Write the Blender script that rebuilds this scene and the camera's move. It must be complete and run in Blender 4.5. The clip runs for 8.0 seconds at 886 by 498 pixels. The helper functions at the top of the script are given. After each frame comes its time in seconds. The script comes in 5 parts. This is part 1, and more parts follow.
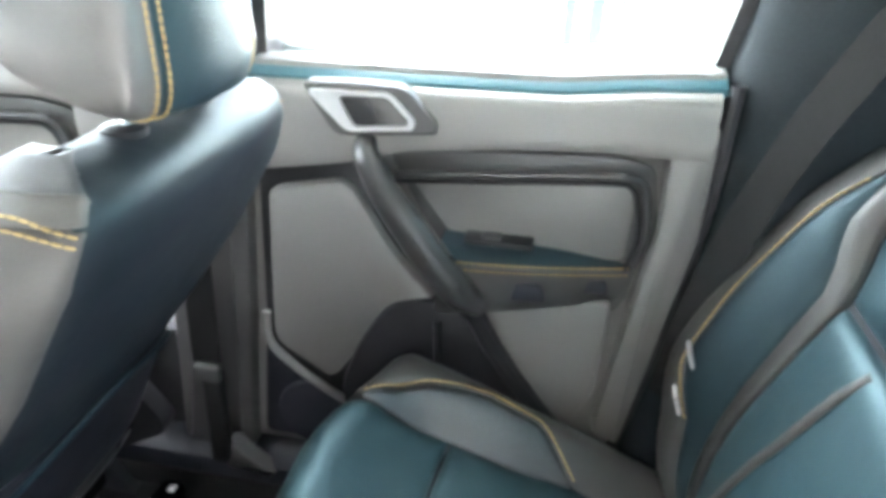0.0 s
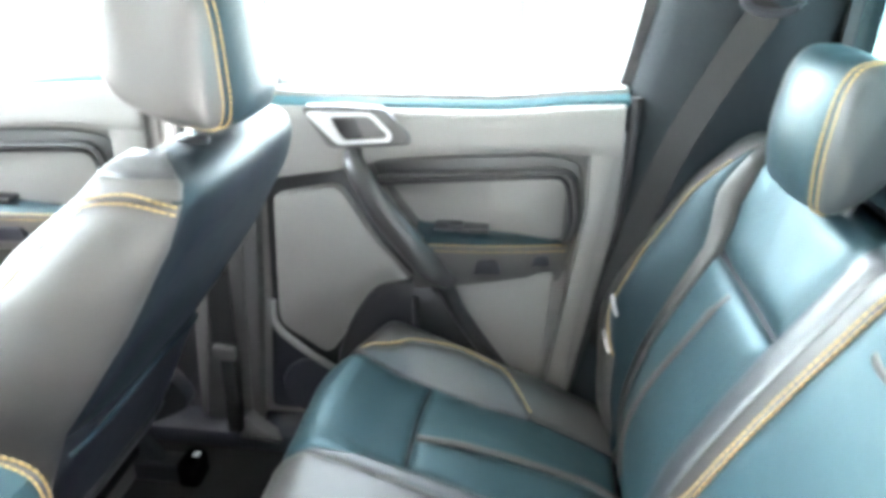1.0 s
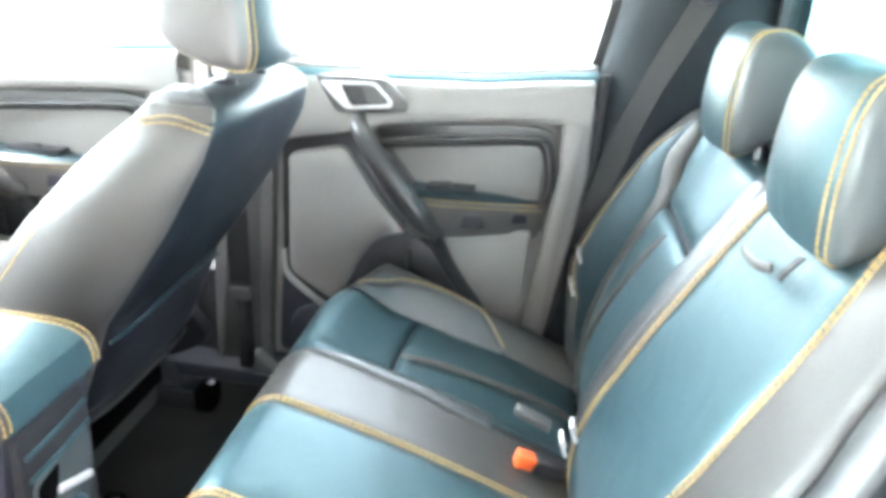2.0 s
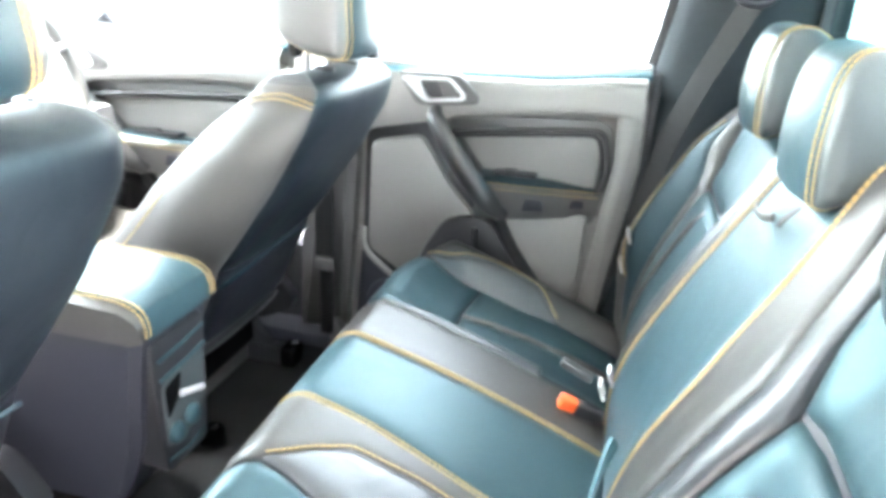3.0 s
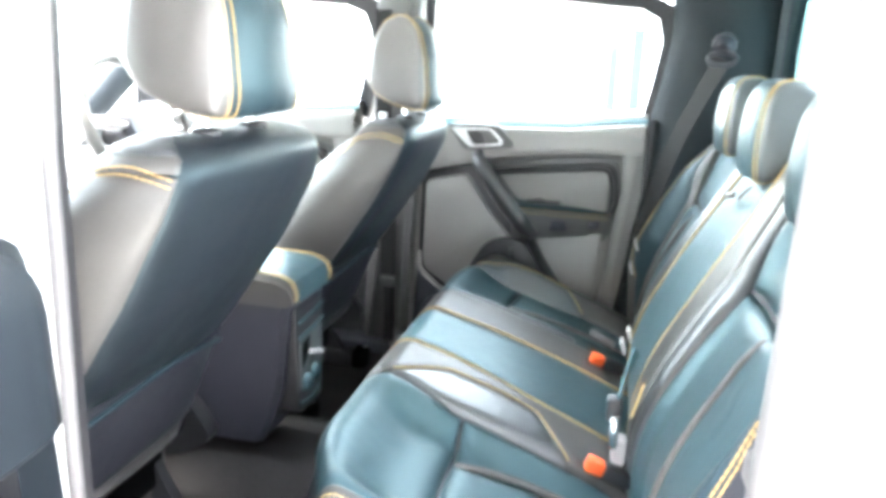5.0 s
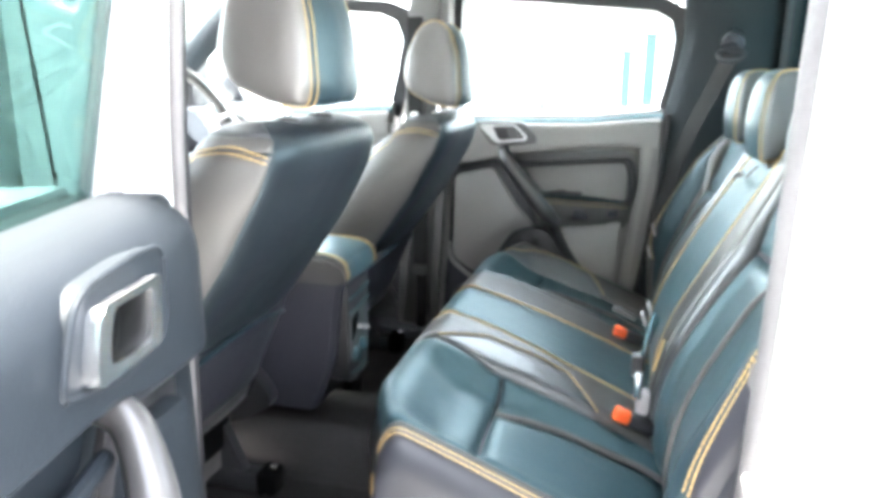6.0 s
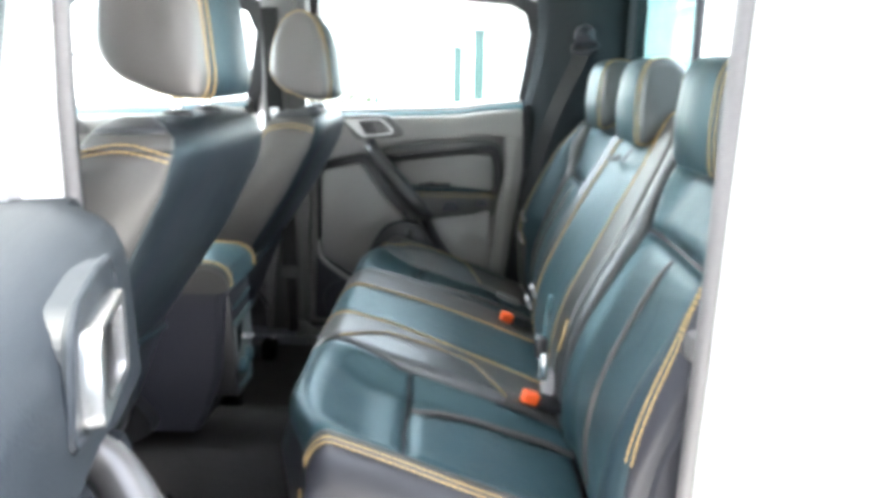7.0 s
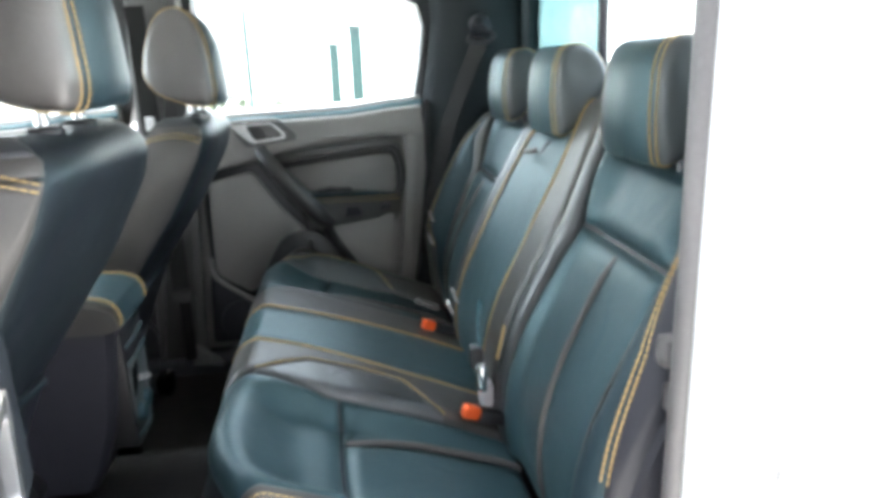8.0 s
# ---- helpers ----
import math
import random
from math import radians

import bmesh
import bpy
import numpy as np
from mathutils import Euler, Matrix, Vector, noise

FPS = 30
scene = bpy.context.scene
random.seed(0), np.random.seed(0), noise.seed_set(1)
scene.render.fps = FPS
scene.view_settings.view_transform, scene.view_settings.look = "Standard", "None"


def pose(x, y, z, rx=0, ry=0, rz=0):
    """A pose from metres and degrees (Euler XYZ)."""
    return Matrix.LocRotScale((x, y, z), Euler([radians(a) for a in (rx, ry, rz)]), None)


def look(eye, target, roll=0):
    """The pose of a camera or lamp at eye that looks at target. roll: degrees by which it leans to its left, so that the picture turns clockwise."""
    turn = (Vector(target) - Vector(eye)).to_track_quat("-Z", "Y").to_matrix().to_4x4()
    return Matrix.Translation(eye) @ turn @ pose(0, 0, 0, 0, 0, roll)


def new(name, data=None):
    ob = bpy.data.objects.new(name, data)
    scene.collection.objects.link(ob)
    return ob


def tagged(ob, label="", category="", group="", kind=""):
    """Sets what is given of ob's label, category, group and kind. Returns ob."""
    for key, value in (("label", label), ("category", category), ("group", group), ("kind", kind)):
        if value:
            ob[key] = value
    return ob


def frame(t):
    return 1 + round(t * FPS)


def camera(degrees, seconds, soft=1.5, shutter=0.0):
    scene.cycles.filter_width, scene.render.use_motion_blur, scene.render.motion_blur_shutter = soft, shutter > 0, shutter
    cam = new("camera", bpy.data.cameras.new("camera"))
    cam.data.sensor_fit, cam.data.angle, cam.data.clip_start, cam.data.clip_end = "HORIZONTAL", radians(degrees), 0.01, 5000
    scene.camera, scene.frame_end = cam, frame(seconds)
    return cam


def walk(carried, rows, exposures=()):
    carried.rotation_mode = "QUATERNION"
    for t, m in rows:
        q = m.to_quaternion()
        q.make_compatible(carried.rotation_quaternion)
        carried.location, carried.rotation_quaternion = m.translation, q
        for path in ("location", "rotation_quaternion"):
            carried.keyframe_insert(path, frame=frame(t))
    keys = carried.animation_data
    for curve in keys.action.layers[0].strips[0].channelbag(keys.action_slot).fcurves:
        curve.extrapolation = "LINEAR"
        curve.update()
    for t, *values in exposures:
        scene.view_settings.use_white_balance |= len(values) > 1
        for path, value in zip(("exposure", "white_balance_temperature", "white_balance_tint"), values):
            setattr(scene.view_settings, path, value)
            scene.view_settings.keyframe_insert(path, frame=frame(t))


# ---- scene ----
cam = camera(64.1, 8.0, soft=4.4, shutter=0.4)
PATH = [
    (0, (0.163, -0.185, 1.433), (-0.115, 1.578, 0.529), 2.9),
    (0.5, (0.16, -0.304, 1.457), (-0.107, 1.484, 0.601), 2.2),
    (1, (0.185, -0.424, 1.468), (-0.002, 1.393, 0.653), 1.5),
    (1.2, (0.2, -0.466, 1.461), (0.014, 1.349, 0.642), 2.2),
    (2.3, (0.275, -0.661, 1.413), (0.001, 1.172, 0.662), 3.7),
    (2.5, (0.285, -0.69, 1.405), (-0.032, 1.137, 0.655), 4.1),
    (3, (0.304, -0.778, 1.41), (-0.134, 1.033, 0.683), 3.1),
    (3.5, (0.299, -0.865, 1.407), (-0.116, 0.972, 0.732), 2.5),
    (4, (0.287, -0.99, 1.385), (-0.147, 0.847, 0.724), 2.1),
    (4.2, (0.288, -1.036, 1.384), (-0.162, 0.799, 0.728), 1.4),
    (5.3, (0.299, -1.238, 1.375), (-0.173, 0.643, 0.886), 1.9),
    (5.5, (0.306, -1.275, 1.369), (-0.19, 0.599, 0.876), 1.9),
    (6, (0.286, -1.336, 1.362), (-0.218, 0.535, 0.867), 0.7),
    (6.5, (0.225, -1.338, 1.351), (-0.103, 0.571, 0.853), -0.3),
    (7, (0.174, -1.327, 1.349), (0.131, 0.61, 0.851), 0.3),
    (7.5, (0.144, -1.298, 1.348), (0.305, 0.629, 0.838), 0.4),
    (8, (0.121, -1.229, 1.346), (0.395, 0.685, 0.834), -2.1),
]
EXPOSURES = [(0.0, 5.75), (1.0, 6.15), (2.5, 6.35), (3.5, 6.30), (4.2, 6.15), (5.5, 5.70), (6.5, 5.15), (7.5, 4.70), (8.0, 4.42)]
walk(cam, [(t, look(eye, target, roll)) for t, eye, target, roll in PATH], EXPOSURES)

YC = 0.01  # middle line of the cab


# ---- world, sun, exposure ----
world = bpy.data.worlds.new("world")
scene.world = world
world.use_nodes = True
wn = world.node_tree
sky = wn.nodes.new("ShaderNodeTexSky")
sky.sky_type = "NISHITA"
sky.sun_disc = False
sky.sun_elevation, sky.sun_rotation = radians(68), radians(-68)
sky.dust_density, sky.air_density = 2.0, 1.0
wn.nodes["Background"].inputs["Strength"].default_value = 0.15
haze = wn.nodes.new("ShaderNodeHueSaturation")
haze.inputs["Saturation"].default_value = 0.34
wn.links.new(sky.outputs["Color"], haze.inputs["Color"])
wn.links.new(haze.outputs["Color"], wn.nodes["Background"].inputs["Color"])
sun = new("sun", bpy.data.lights.new("sun", "SUN"))
sun.data.energy, sun.data.angle, sun.data.color = 1.5, radians(20.0), (1.0, 0.95, 0.88)
sun.matrix_world = look((-3.0, 1.2, 8.0), (0, 0, 0))


# ---- materials ----
def material(name, colour, rough=0.5, metal=0.0, grain=0.15, scale=60.0, bump=0.1, stain=0.15, stain_scale=4.0, coat=0.0, spec=0.5, sheen=0.0, crease=0.0, tint=None):
    m = bpy.data.materials.new(name)
    m.use_nodes = True
    nt = m.node_tree
    b = nt.nodes["Principled BSDF"]
    b.inputs["Metallic"].default_value = metal
    b.inputs["Specular IOR Level"].default_value = spec
    if tint:
        b.inputs["Specular Tint"].default_value = (*tint, 1)
    b.inputs["Coat Weight"].default_value = coat
    b.inputs["Coat Roughness"].default_value = 0.25
    b.inputs["Sheen Weight"].default_value = sheen
    tc = nt.nodes.new("ShaderNodeTexCoord")
    big = nt.nodes.new("ShaderNodeTexNoise")
    big.inputs["Scale"].default_value, big.inputs["Detail"].default_value = stain_scale, 3
    fine = nt.nodes.new("ShaderNodeTexNoise")
    fine.inputs["Scale"].default_value, fine.inputs["Detail"].default_value = scale, 4
    for n in (big, fine):
        nt.links.new(tc.outputs["Object"], n.inputs["Vector"])
    ramps = []
    for n, amount in ((big, stain), (fine, grain)):
        r = nt.nodes.new("ShaderNodeMapRange")
        r.inputs["From Min"].default_value, r.inputs["From Max"].default_value = 0.3, 0.7
        r.inputs["To Min"].default_value, r.inputs["To Max"].default_value = 1 - amount, 1 + amount
        nt.links.new(n.outputs["Fac"], r.inputs["Value"])
        ramps.append(r)
    mul = nt.nodes.new("ShaderNodeMath")
    mul.operation = "MULTIPLY"
    nt.links.new(ramps[0].outputs[0], mul.inputs[0])
    nt.links.new(ramps[1].outputs[0], mul.inputs[1])
    mix = nt.nodes.new("ShaderNodeVectorMath")
    mix.operation = "SCALE"
    mix.inputs[0].default_value = colour
    nt.links.new(mul.outputs[0], mix.inputs["Scale"])
    nt.links.new(mix.outputs[0], b.inputs["Base Color"])
    rr = nt.nodes.new("ShaderNodeMath")
    rr.operation = "MULTIPLY"
    rr.inputs[1].default_value = rough
    nt.links.new(ramps[0].outputs[0], rr.inputs[0])
    nt.links.new(rr.outputs[0], b.inputs["Roughness"])
    if bump:
        bp = nt.nodes.new("ShaderNodeBump")
        bp.inputs["Strength"].default_value, bp.inputs["Distance"].default_value = bump, 0.002
        nt.links.new(fine.outputs["Fac"], bp.inputs["Height"])
        nt.links.new(bp.outputs[0], b.inputs["Normal"])
        if crease:
            soft = nt.nodes.new("ShaderNodeTexNoise")
            soft.inputs["Scale"].default_value, soft.inputs["Detail"].default_value, soft.inputs["Distortion"].default_value = 14, 2, 0.8
            nt.links.new(tc.outputs["Object"], soft.inputs["Vector"])
            dent = nt.nodes.new("ShaderNodeBump")
            dent.inputs["Strength"].default_value, dent.inputs["Distance"].default_value = crease, 0.01
            nt.links.new(soft.outputs["Fac"], dent.inputs["Height"])
            nt.links.new(dent.outputs[0], bp.inputs["Normal"])
    return m


def glass_material(name, tint, gloss_rough=0.02):
    m = bpy.data.materials.new(name)
    m.use_nodes = True
    nt = m.node_tree
    nt.nodes.remove(nt.nodes["Principled BSDF"])
    tr = nt.nodes.new("ShaderNodeBsdfTransparent")
    tr.inputs["Color"].default_value = (*tint, 1)
    gl = nt.nodes.new("ShaderNodeBsdfGlossy")
    gl.inputs["Roughness"].default_value = gloss_rough
    lw = nt.nodes.new("ShaderNodeLayerWeight")
    lw.inputs["Blend"].default_value = 0.5
    pw = nt.nodes.new("ShaderNodeMath")
    pw.operation, pw.inputs[1].default_value = "POWER", 5.0
    fr = nt.nodes.new("ShaderNodeMath")
    fr.operation, fr.inputs[1].default_value, fr.inputs[2].default_value = "MULTIPLY_ADD", 0.9, 0.010
    nt.links.new(lw.outputs["Facing"], pw.inputs[0])
    nt.links.new(pw.outputs[0], fr.inputs[0])
    mx = nt.nodes.new("ShaderNodeMixShader")
    nt.links.new(fr.outputs[0], mx.inputs[0])
    nt.links.new(tr.outputs[0], mx.inputs[1])
    nt.links.new(gl.outputs[0], mx.inputs[2])
    nt.links.new(mx.outputs[0], nt.nodes["Material Output"].inputs["Surface"])
    return m


# black leather; the teal of reflected sky is put into base and tint
TEAL = material("teal_cast_leather", (0.027, 0.0535, 0.063), 0.42, scale=520, bump=0.2, grain=0.06, stain=0.12, crease=0.18, spec=0.62, tint=(0.65, 0.94, 1))
SLATE = material("slate_leather", (0.03, 0.0325, 0.0365), 0.38, scale=520, bump=0.2, grain=0.06, stain=0.12, crease=0.28, spec=1)
BAND = material("charcoal_leather", (0.046, 0.0432, 0.0402), 0.43, scale=520, bump=0.2, grain=0.06, stain=0.12, crease=0.16, spec=0.65)
STEEL = material("steel_grey_leather", (0.0575, 0.0688, 0.07), 0.42, scale=520, bump=0.2, grain=0.06, stain=0.12, crease=0.14, spec=0.62)
HANDLE = material("satin_dark_plastic", (0.05, 0.048, 0.048), 0.3, scale=200, bump=0.05, grain=0.06)
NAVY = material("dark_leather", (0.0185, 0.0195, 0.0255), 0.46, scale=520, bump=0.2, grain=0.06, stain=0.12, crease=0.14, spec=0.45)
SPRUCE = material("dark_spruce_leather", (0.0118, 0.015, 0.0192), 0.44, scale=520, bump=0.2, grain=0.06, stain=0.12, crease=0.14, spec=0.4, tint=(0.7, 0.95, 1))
# the same sky cast painted in, a darker copy
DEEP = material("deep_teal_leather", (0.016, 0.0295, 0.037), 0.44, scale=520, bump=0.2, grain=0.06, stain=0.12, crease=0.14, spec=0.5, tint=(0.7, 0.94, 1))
GREY = material("grey_leather", (0.0675, 0.0638, 0.0595), 0.45, scale=520, bump=0.2, grain=0.06, stain=0.12, crease=0.14, spec=0.5)
PALE = material("warm_grey_leather", (0.0863, 0.082, 0.078), 0.44, scale=520, bump=0.2, grain=0.06, stain=0.12, crease=0.14, spec=0.42)
CHEEK = material("light_grey_leather", (0.1, 0.095, 0.0905), 0.42, scale=520, bump=0.2, grain=0.06, stain=0.12, crease=0.16, spec=1)
GOLD = material("gold_thread", (0.46, 0.31, 0.122), 0.7, scale=500, bump=0.0, grain=0.25, stain=0.1, spec=0.75)
TRIM = material("grey_door_trim", (0.196, 0.187, 0.177), 0.42, scale=520, bump=0.2, grain=0.05, stain=0.06, spec=1)
# copy of the grey door trim with the near door's shade in its colour
SHADETRIM = material("shade_door_trim", (0.00775, 0.0112, 0.0153), 0.6, scale=520, bump=0.2, grain=0.06, stain=0.08, spec=0.25)
TRIMDARK = material("dark_grey_trim", (0.0225, 0.0225, 0.0305), 0.5, scale=520, bump=0.2, grain=0.052, stain=0.08, spec=0.5)
MIDTRIM = material("middle_grey_trim", (0.0775, 0.0742, 0.0717), 0.40, scale=520, bump=0.2, grain=0.05, stain=0.08, spec=1)
BLACK = material("black_plastic", (0.021, 0.02, 0.0222), 0.4, scale=200, bump=0.2, grain=0.15, spec=0.5)
# near-zero black: shade of recesses and gaps put into the colour
SHADEBLACK = material("shade_black_plastic", (0.002, 0.002, 0.00225), 0.7, scale=200, bump=0.1, grain=0.15, spec=0.05)
# teal base stands in for sky mirrored along the door sill
SOFT = material("soft_sill_trim", (0.055, 0.15, 0.18), 0.32, scale=260, bump=0.2, grain=0.1, spec=1)
RUBBER = material("black_rubber", (0.04, 0.038, 0.0413), 0.6, scale=120, bump=0.2)
CHROME = material("satin_chrome", (0.93, 0.93, 0.93), 0.25, metal=1.0, scale=90, bump=0.02, grain=0.04, stain=0.04)
SILVER = material("satin_silver", (0.8, 0.8, 0.8), 0.32, metal=0.55, scale=90, bump=0.02, grain=0.04, stain=0.04)
SEAL = material("grey_seal", (0.11, 0.105, 0.105), 0.5, scale=200, bump=0.1, grain=0.08, spec=0.75)
SATIN = material("satin_grey_plastic", (0.5, 0.475, 0.475), 0.32, scale=200, bump=0.05, grain=0.06)
CARPET = material("black_carpet", (0.0185, 0.017, 0.0174), 0.95, scale=420, bump=1.0, grain=0.5, stain=0.3, spec=0.25)
MATTE = material("rubber_mat", (0.015, 0.014, 0.014), 0.9, scale=300, bump=0.6, grain=0.3, stain=0.3, spec=0.12)
PAINT = material("white_paint", (0.82, 0.82, 0.82), 0.3, scale=30, bump=0.0, grain=0.02, stain=0.03, coat=0.6)
LINING = material("pillar_lining", (0.0165, 0.0225, 0.0265), 0.85, scale=300, bump=0.4, grain=0.15, spec=0.5)
HEADLINER = material("headliner_cloth", (0.68, 0.67, 0.65), 0.95, scale=300, bump=0.4, grain=0.1)
BELT = material("grey_webbing", (0.014, 0.0135, 0.0135), 0.6, scale=500, bump=0.5, grain=0.2, spec=0.25)
ORANGE = material("orange_button", (0.85, 0.12, 0.025), 0.4, scale=60, bump=0.0, grain=0.03, stain=0.05)
GLASS = glass_material("clear_glass", (0.93, 0.97, 0.96))
TINTED = glass_material("tinted_glass", (0.25, 0.355, 0.34))
PRIVACY = glass_material("privacy_glass", (0.33, 0.45, 0.455))
CONCRETE = material("weathered_concrete", (0.44, 0.43, 0.41), 0.9, scale=12, bump=0.3, grain=0.1, stain=0.12, stain_scale=0.4)
WALLPAINT = material("white_wall", (0.8, 0.79, 0.76), 0.85, scale=8, bump=0.2, grain=0.05, stain=0.06, stain_scale=0.5)
# for the added wall out of view, dark so little light bounces back
BLOCKWALL = material("light_block_wall", (0.14, 0.15, 0.155), 0.9, scale=8, bump=0.2, grain=0.08, stain=0.12, stain_scale=0.5)
TEALPAINT = material("teal_paint", (0.01, 0.0375, 0.0338), 0.5, scale=20, bump=0.1, grain=0.1, stain=0.15)
LEAF = material("leaves", (0.03, 0.045, 0.018), 0.6, scale=15, bump=0.0, grain=0.3, stain=0.3, stain_scale=1.5)
BARK = material("bark", (0.16, 0.11, 0.07), 0.9, scale=25, bump=0.6, grain=0.3)
DASH = material("dash_vinyl", (0.15, 0.155, 0.165), 0.55, scale=520, bump=0.2, grain=0.05)
SCREEN = material("gauge_glass", (0.05, 0.075, 0.125), 0.15, scale=30, bump=0.0, grain=0.05)


# ---- builders ----
ROOT = {}


def thing(name, base, label, category="", group="", kind=""):
    """An empty at the base of a thing; its parts are given in place and laid under it."""
    ob = new(name)
    ob.empty_display_size = 0.05
    ob.location = base
    ROOT[ob] = Vector(base)
    return tagged(ob, label, category, group, kind)


def lay(name, bm, mat, parent, label="", smooth=True, angle=40):
    base = ROOT.get(parent, Vector((0, 0, 0)))
    bmesh.ops.translate(bm, verts=bm.verts, vec=-base)
    ob = solid(name, bm, mat, smooth, angle)
    ob.parent = parent
    ROOT[ob] = base
    if label:
        ob["label"] = label
    return ob


part = lay


def solid(name, bm, mat, smooth=True, angle=40):
    bmesh.ops.recalc_face_normals(bm, faces=bm.faces)
    me = bpy.data.meshes.new(name)
    bm.to_mesh(me)
    bm.free()
    me.materials.append(mat)
    if smooth:
        me.shade_smooth()
        me.set_sharp_from_angle(angle=radians(angle))
    return new(name, me)


def bm_new():
    return bmesh.new()


def rbox(lo, hi, r=0.004, seg=2):
    bm = bm_new()
    bmesh.ops.create_cube(bm, size=1)
    for v in bm.verts:
        v.co = Vector([(l + h) / 2 + c * (h - l) for l, h, c in zip(lo, hi, v.co)])
    if r:
        bmesh.ops.bevel(bm, geom=bm.edges[:], offset=r, segments=seg, profile=0.5, affect="EDGES")
    return bm


def fillet(pts, r, n=4):
    out = []
    k = len(pts)
    for i in range(k):
        p, a, b = Vector(pts[i]), Vector(pts[i - 1]), Vector(pts[(i + 1) % k])
        rr = min(r, (a - p).length * 0.45, (b - p).length * 0.45)
        s, e = p + (a - p).normalized() * rr, p + (b - p).normalized() * rr
        for j in range(n + 1):
            t = j / n
            out.append(s * (1 - t) ** 2 + p * 2 * t * (1 - t) + e * t * t)
    return out


def plate(pts, y0, y1, r=0.01, bevel=0.004, axis="y", seg=2):
    """A slab whose outline is pts in the plane across the axis, from y0 (the side that is bevelled) to y1."""
    bm = bm_new()
    def at(p, d):
        return (p[0], d, p[1]) if axis == "y" else (d, p[0], p[1]) if axis == "x" else (p[0], p[1], d)
    loop = fillet(pts, r) if r else [Vector(p) for p in pts]
    rings = []
    s = 1 if y1 > y0 else -1
    for j in range(seg + 1):
        a = math.pi / 2 * j / seg
        inset, depth = bevel * (1 - math.sin(a)), bevel * (1 - math.cos(a))
        ring = []
        for i, p in enumerate(loop):
            t = (loop[(i + 1) % len(loop)] - loop[i - 1])
            nrm = Vector((t.y, -t.x)).normalized() if t.length else Vector((0, 0))
            ring.append((p, nrm, inset, depth))
        rings.append(ring)
    area = sum(loop[i - 1].x * loop[i].y - loop[i].x * loop[i - 1].y for i in range(len(loop)))
    o = 1 if area > 0 else -1
    vs = [[bm.verts.new(at(p - nrm * o * inset, y0 + s * depth)) for p, nrm, inset, depth in ring] for ring in rings]
    vs.append([bm.verts.new(at(p, y1)) for p in loop])
    k = len(loop)
    for a, b in zip(vs, vs[1:]):
        for i in range(k):
            bm.faces.new((a[i], a[(i + 1) % k], b[(i + 1) % k], b[i]))
    bm.faces.new(vs[0])
    bm.faces.new(vs[-1])
    return bm


def frame_plate(outer, inner, y0, y1, axis="y"):
    """A slab with a hole; outer and inner have the same number of points."""
    bm = bm_new()
    def at(p, d):
        return (p[0], d, p[1]) if axis == "y" else (d, p[0], p[1]) if axis == "x" else (p[0], p[1], d)
    k = len(outer)
    a, b, c, d = ([bm.verts.new(at(p, y)) for p in loop] for loop, y in ((outer, y0), (inner, y0), (outer, y1), (inner, y1)))
    for i in range(k):
        j = (i + 1) % k
        for q in ((a[i], a[j], b[j], b[i]), (c[i], c[j], d[j], d[i]), (a[i], a[j], c[j], c[i]), (b[i], b[j], d[j], d[i])):
            bm.faces.new(q)
    return bm


def loft(rings, cap=True, closed=True):
    bm = bm_new()
    vs = [[bm.verts.new(p) for p in ring] for ring in rings]
    k = len(vs[0])
    for a, b in zip(vs, vs[1:]):
        for i in range(k if closed else k - 1):
            bm.faces.new((a[i], a[(i + 1) % k], b[(i + 1) % k], b[i]))
    if cap and closed:
        bm.faces.new(vs[0])
        bm.faces.new(vs[-1])
    return bm


def smooth_path(pts, n=6):
    pts = [Vector(p) for p in pts]
    if len(pts) < 3:
        return pts
    out = []
    for i in range(len(pts) - 1):
        p0, p1, p2, p3 = pts[max(i - 1, 0)], pts[i], pts[i + 1], pts[min(i + 2, len(pts) - 1)]
        for j in range(n):
            t = j / n
            out.append(0.5 * (2 * p1 + (p2 - p0) * t + (2 * p0 - 5 * p1 + 4 * p2 - p3) * t * t + (3 * p1 - p0 - 3 * p2 + p3) * t ** 3))
    return out + [pts[-1]]


def tube(pts, r, seg=8, closed=False, flat=1.0, side=None):
    """A round or oval bar along pts; side: the direction of its broad axis."""
    pts = [Vector(p) for p in pts]
    k = len(pts)
    rings = []
    for i, p in enumerate(pts):
        t = (pts[(i + 1) % k] - pts[i - 1]) if closed else (pts[min(i + 1, k - 1)] - pts[max(i - 1, 0)])
        t.normalize()
        ref = Vector(side) if side else (Vector((0, 0, 1)) if abs(t.z) < 0.9 else Vector((1, 0, 0)))
        a = (ref - t * ref.dot(t)).normalized()
        b = t.cross(a)
        rad = r[i] if isinstance(r, (list, tuple)) else r
        rings.append([p + rad * (math.cos(2 * math.pi * j / seg) * a + flat * math.sin(2 * math.pi * j / seg) * b) for j in range(seg)])
    if closed:
        rings.append(rings[0])
        bm = loft(rings, cap=False)
        bmesh.ops.remove_doubles(bm, verts=bm.verts, dist=1e-6)
        return bm
    return loft(rings)


